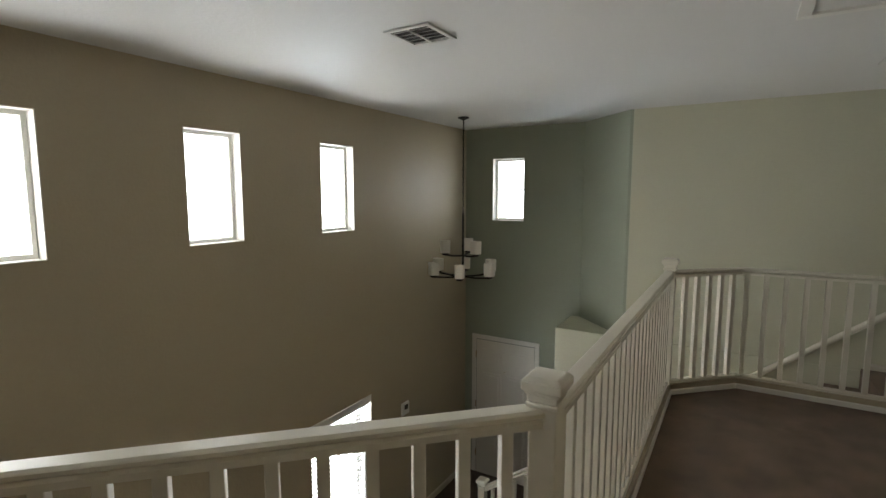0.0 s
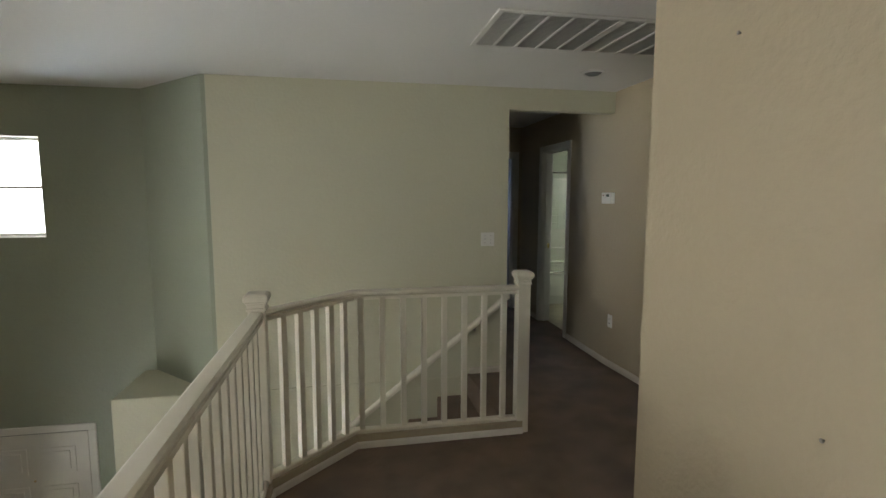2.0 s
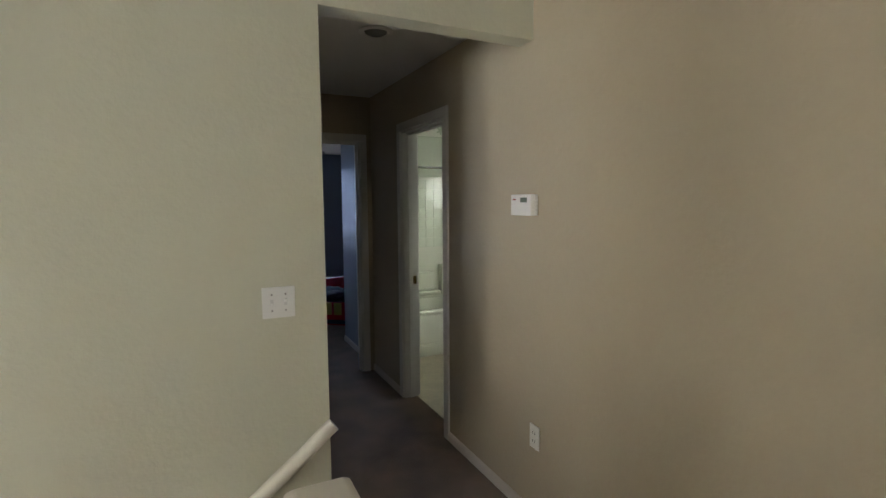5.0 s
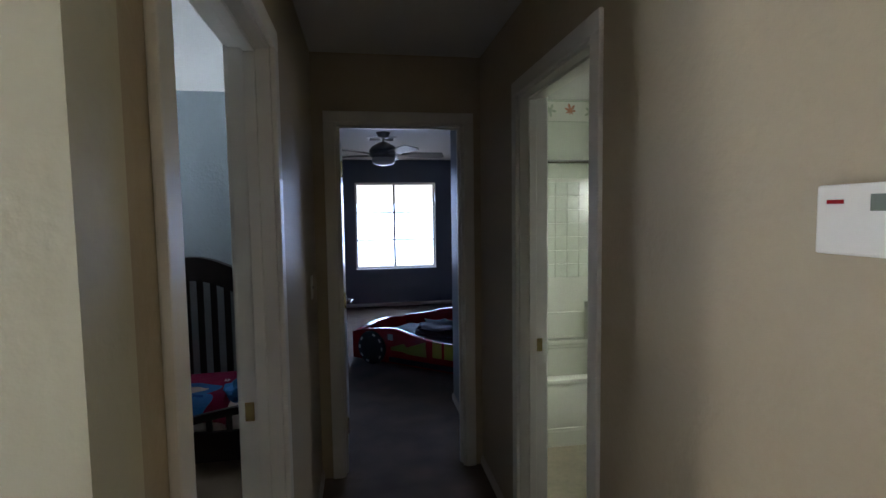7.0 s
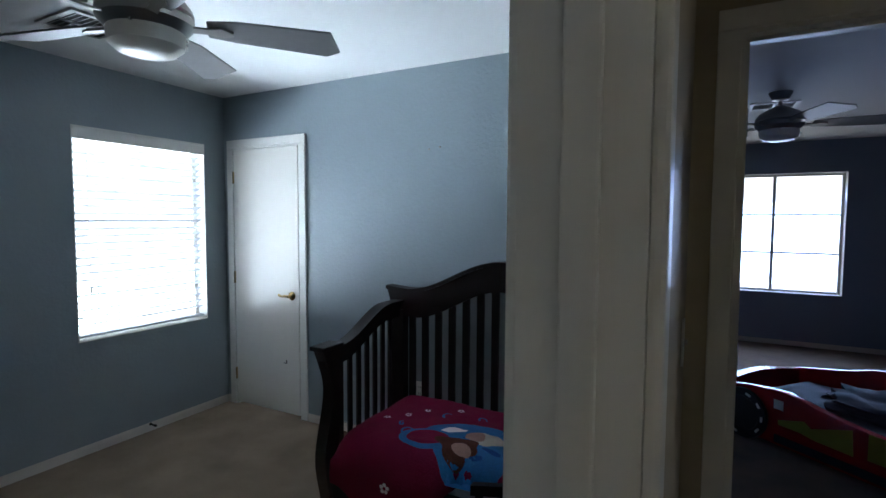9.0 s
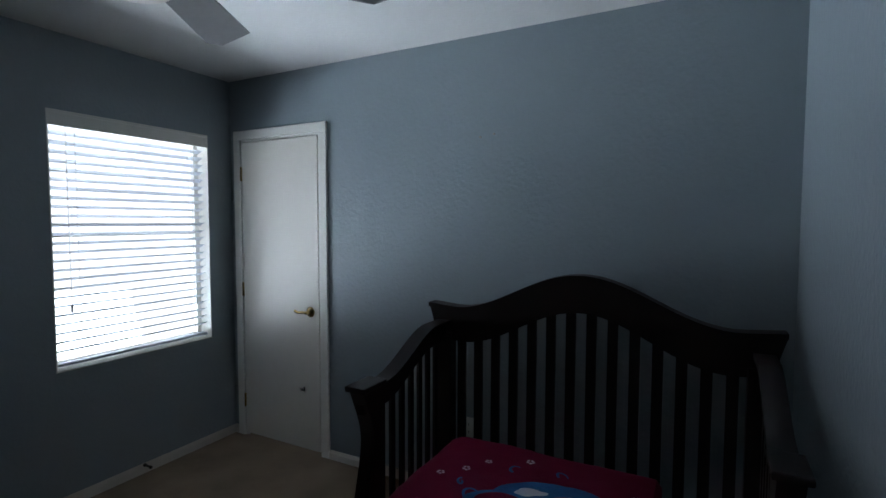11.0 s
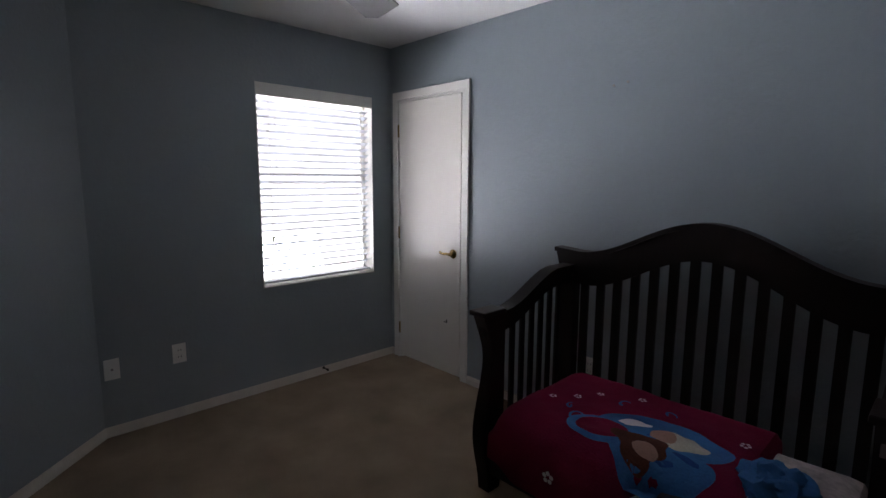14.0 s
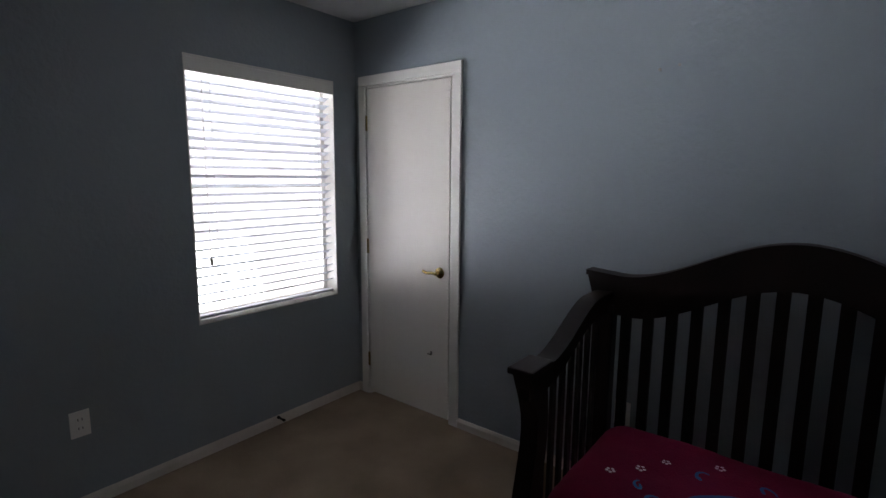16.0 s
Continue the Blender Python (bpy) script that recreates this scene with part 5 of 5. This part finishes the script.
def leaf_shape(kind, cx, cz, size):
    """A maple leaf, a round lobed leaf or a sprig, cut flat."""
    bm = bmesh.new()
    pts = []
    for k in range(42):
        a = 2 * math.pi * k / 42
        if kind == 0:
            rad = size * (0.35 + 0.65 * abs(math.cos(3.5 * a)) ** 1.5) * (0.75 + 0.25 * math.sin(a))
        elif kind == 1:
            rad = size * 0.8 * (1 - 0.45 * max(0, math.sin(a)) ** 8 - 0.12 * math.cos(2 * a))
        else:
            rad = size * (0.25 + 0.6 * abs(math.cos(2.5 * a + 0.4)) ** 2)
        pts.append(bm.verts.new((cx + rad * math.cos(a), -0.0045, cz + rad * math.sin(a))))
    bm.faces.new(pts)
    return bm


for i in range(9):
    kind = (0, 2, 1, 2)[i % 4]
    part("leaf", leaf_shape(kind, 0.17 + i * 0.170, 0.085 + 0.008 * math.sin(i * 2.3), 0.062), LEAF_GREEN if kind == 2 else LEAF_ORANGE, border, "printed green sprig" if kind == 2 else "printed orange leaf")

# ---- far bedroom ----
car = thing("car_bed", "glossy red plastic racing-car toddler bed", "toddler bed", m=Matrix.Translation((1.87, 10.24, 0)) @ Matrix.Rotation(math.atan2(-0.79, 0.94), 4, "Z"))


def car_top(s):
    if s < 0.30:
        return 0.335 + 0.09 * math.sin(s / 0.30 * math.pi / 2)
    if s < 0.62:
        return 0.425 - 0.09 * math.sin((s - 0.30) / 0.32 * math.pi / 2)
    return 0.335 + 0.05 * (s - 0.62) / 0.38


for y0, y1, nm in ((0.0, 0.06, "side_panel"), (0.92, 0.98, "far_side_panel")):
    bm = bmesh.new()
    hump = 0.0 if y0 == 0 else 0.19
    tops = [(1.85 * i / 24, car_top(i / 24) * 0.92 + hump * math.sin(math.pi * min(max((i / 24 - 0.15) / 0.85, 0), 1)) ** 2) for i in range(25)]
    ribbon(bm, tops, [(x, 0.03) for x, z in tops], y0, y1, flat)
    bevel(bm, 0.012, 2)
    part(nm, bm, RED, car, "", True)
bm = bmesh.new()
ribbon(bm, [(0.06 + 0.86 * i / 16, 0.30 + 0.05 * math.sin(math.pi * i / 16)) for i in range(17)], [(0.06 + 0.86 * i / 16, 0.03) for i in range(17)], -0.02, 0.05, lambda a, b, c: (b, a, c))
part("nose", bm, RED, car, "", True)
bm = bmesh.new()
ribbon(bm, [(0.06 + 0.86 * i / 16, 0.38 + 0.10 * math.sin(math.pi * i / 16)) for i in range(17)], [(0.06 + 0.86 * i / 16, 0.03) for i in range(17)], 1.80, 1.86, lambda a, b, c: (b, a, c))
part("spoiler", bm, RED, car, "", True)
for x in (0.27, 1.52):
    bm = bmesh.new()
    lathe(bm, [(0.165, 0.0), (0.172, 0.012), (0.168, 0.03), (0.12, 0.034), (0.115, 0.028), (0.03, 0.028), (0.0, 0.03)], Matrix.Translation((x, 0.0, 0.172)) @ Matrix.Rotation(radians(90), 4, "X"), 28)
    wheel = part("wheel", bm, TYRE, car, "black moulded wheel", True)
    for k in range(10):
        if k in (2, 7):
            continue
        bm = bmesh.new()
        box(bm, 0.135, 0.15, -0.037, -0.033, -0.018, 0.018, m=Matrix.Translation((x, 0, 0.172)) @ Matrix.Rotation(radians(36 * k), 4, "Y"))
        part("tyre_mark", bm, VENTM, wheel, "pale raised mark on the tyre")
part("bolt_sticker", (lambda b: (ribbon(b, [(0.50, 0.20), (0.66, 0.25), (0.70, 0.22), (0.92, 0.30)], [(0.505, 0.17), (0.64, 0.17), (0.72, 0.155), (0.93, 0.15)], -0.004, 0.0, flat), b)[1])(bmesh.new()), YELLOW, car, "yellow lightning sticker")
bm = boxes((1.00, 1.10, -0.004, 0.0, 0.16, 0.31), (1.13, 1.23, -0.004, 0.0, 0.16, 0.31), bev=0.001)
part("number_sticker", bm, YELLOW, car, "faded yellow number blocks")
part("sill_sticker", boxes((0.48, 1.30, -0.004, 0.0, 0.05, 0.10)), NAVY, car, "dark sticker along the sill")
part("badge", boxes((0.47, 0.53, -0.004, 0.0, 0.27, 0.33)), VENTM, car, "small pale badge")
part("mattress", soft_block(0.10, 1.79, 0.08, 0.90, 0.10, 0.255, 0.04, 0.01, 4, 24, 14), NAVY, car, "dark patterned bedding", True)



def rumpled(cx, cy, z, rx, ry, rz, seed):
    """A crumpled heap of cloth, flat below."""
    bm = bmesh.new()
    bmesh.ops.create_icosphere(bm, subdivisions=4, radius=1.0)
    for v in bm.verts:
        n = v.co.normalized()
        k = 1 + 0.40 * noise.noise(n * 2.0 + Vector((seed, 0, 0))) + 0.20 * noise.noise(n * 5 + Vector((0, seed, 0)))
        v.co = Vector((cx + n.x * rx * k, cy + n.y * ry * k, z + max(n.z, -0.05) * rz * k))
    bm.transform(car.matrix_world)
    return bm


solid("car_bed_blanket", rumpled(0.85, 0.56, 0.262, 0.42, 0.24, 0.11, 2.0), NAVY, "crumpled dark blanket lying on the car bed", "blanket", smooth=True)
solid("car_bed_pillow", rumpled(1.45, 0.42, 0.262, 0.19, 0.26, 0.08, 5.0), YELLOW_CLOTH, "yellow cloth pillow on the car bed", "pillow", smooth=True)

# ---- niche ornaments ----
shelf = thing("corbel_shelf", "weathered plaster corbel shelf inside the niche", "wall shelf", m=NICHE)
SC = 0.59
bm = bmesh.new()


def half_turn(bm, profile, cx, back, z0, squash=1.0, seg=24):
    """A half-round moulding against the niche's back."""
    rings = []
    for r, z in profile:
        rings.append([bm.verts.new((cx - r * math.cos(math.pi * i / seg), back - r * squash * math.sin(math.pi * i / seg), z0 + z)) for i in range(seg + 1)])
    for a, b in zip(rings, rings[1:]):
        for i in range(seg):
            bm.faces.new((a[i], a[i + 1], b[i + 1], b[i]))
        bm.faces.new((a[-1], a[0], b[0], b[-1]))
    bm.faces.new(rings[0][::-1]), bm.faces.new(rings[-1])


half_turn(bm, [(0.11, 0.0), (0.15, 0.012), (0.14, 0.03), (0.155, 0.05), (0.175, 0.09), (0.20, 0.12), (0.235, 0.135), (0.235, 0.16), (0.25, 0.165), (0.25, 0.178)], SC, 0.094, 1.275, 0.55)
part("corbel", bm, STONE, shelf, "", True)
for i in range(9):
    a = math.pi * (i + 0.5) / 9
    bm = bmesh.new()
    bmesh.ops.create_icosphere(bm, subdivisions=2, radius=1.0)
    for v in bm.verts:
        v.co = Vector((v.co.x * 0.022, v.co.y * 0.016, v.co.z * 0.05)) * (1 + 0.25 * noise.noise(v.co * 3 + Vector((i, 0, 0))))
    bm.transform(Matrix.Translation((SC - 0.175 * math.cos(a), 0.094 - 0.10 * math.sin(a), 1.36)))
    part("carved_leaf", bm, STONE, shelf, "", True)
bm = bmesh.new()
prof = [(0.055, 0.0), (0.06, 0.01), (0.045, 0.02), (0.06, 0.06), (0.085, 0.12), (0.09, 0.17), (0.075, 0.20), (0.06, 0.21), (0.065, 0.235), (0.05, 0.25), (0.035, 0.27), (0.0, 0.275)]
lathe(bm, prof, NICHE @ Matrix.Translation((0.525, 0.028, 1.454)) @ Matrix.Diagonal((0.60, 0.60, 0.85, 1)), 26)
for v in bm.verts:
    v.co += Vector((1, 1, 1)) * 0.006 * noise.noise(v.co * 22)
solid("urn", bm, STONE, "weathered plaster urn standing on the niche shelf", "urn", smooth=True)
bm = bmesh.new()
edge = [(0.0, 0.0), (0.27, 0.0), (0.28, 0.18), (0.24, 0.33), (0.16, 0.38), (0.07, 0.34), (0.02, 0.20)]
prism(bm, edge, 0.0, 0.035)
bmesh.ops.subdivide_edges(bm, edges=bm.edges, cuts=4, use_grid_fill=True)
for v in bm.verts:
    v.co += Vector((0.006, 0.006, 0.009)) * noise.noise(v.co * 14)
bm.transform(NICHE @ Matrix.Translation((0.55, 0.035, 1.456)) @ Matrix.Rotation(radians(100), 4, "X") @ Matrix.Translation((0, 0, -0.02)))
solid("relief_fragment", bm, STONE, "broken carved plaster tablet leaning in the niche", "tablet", smooth=True)
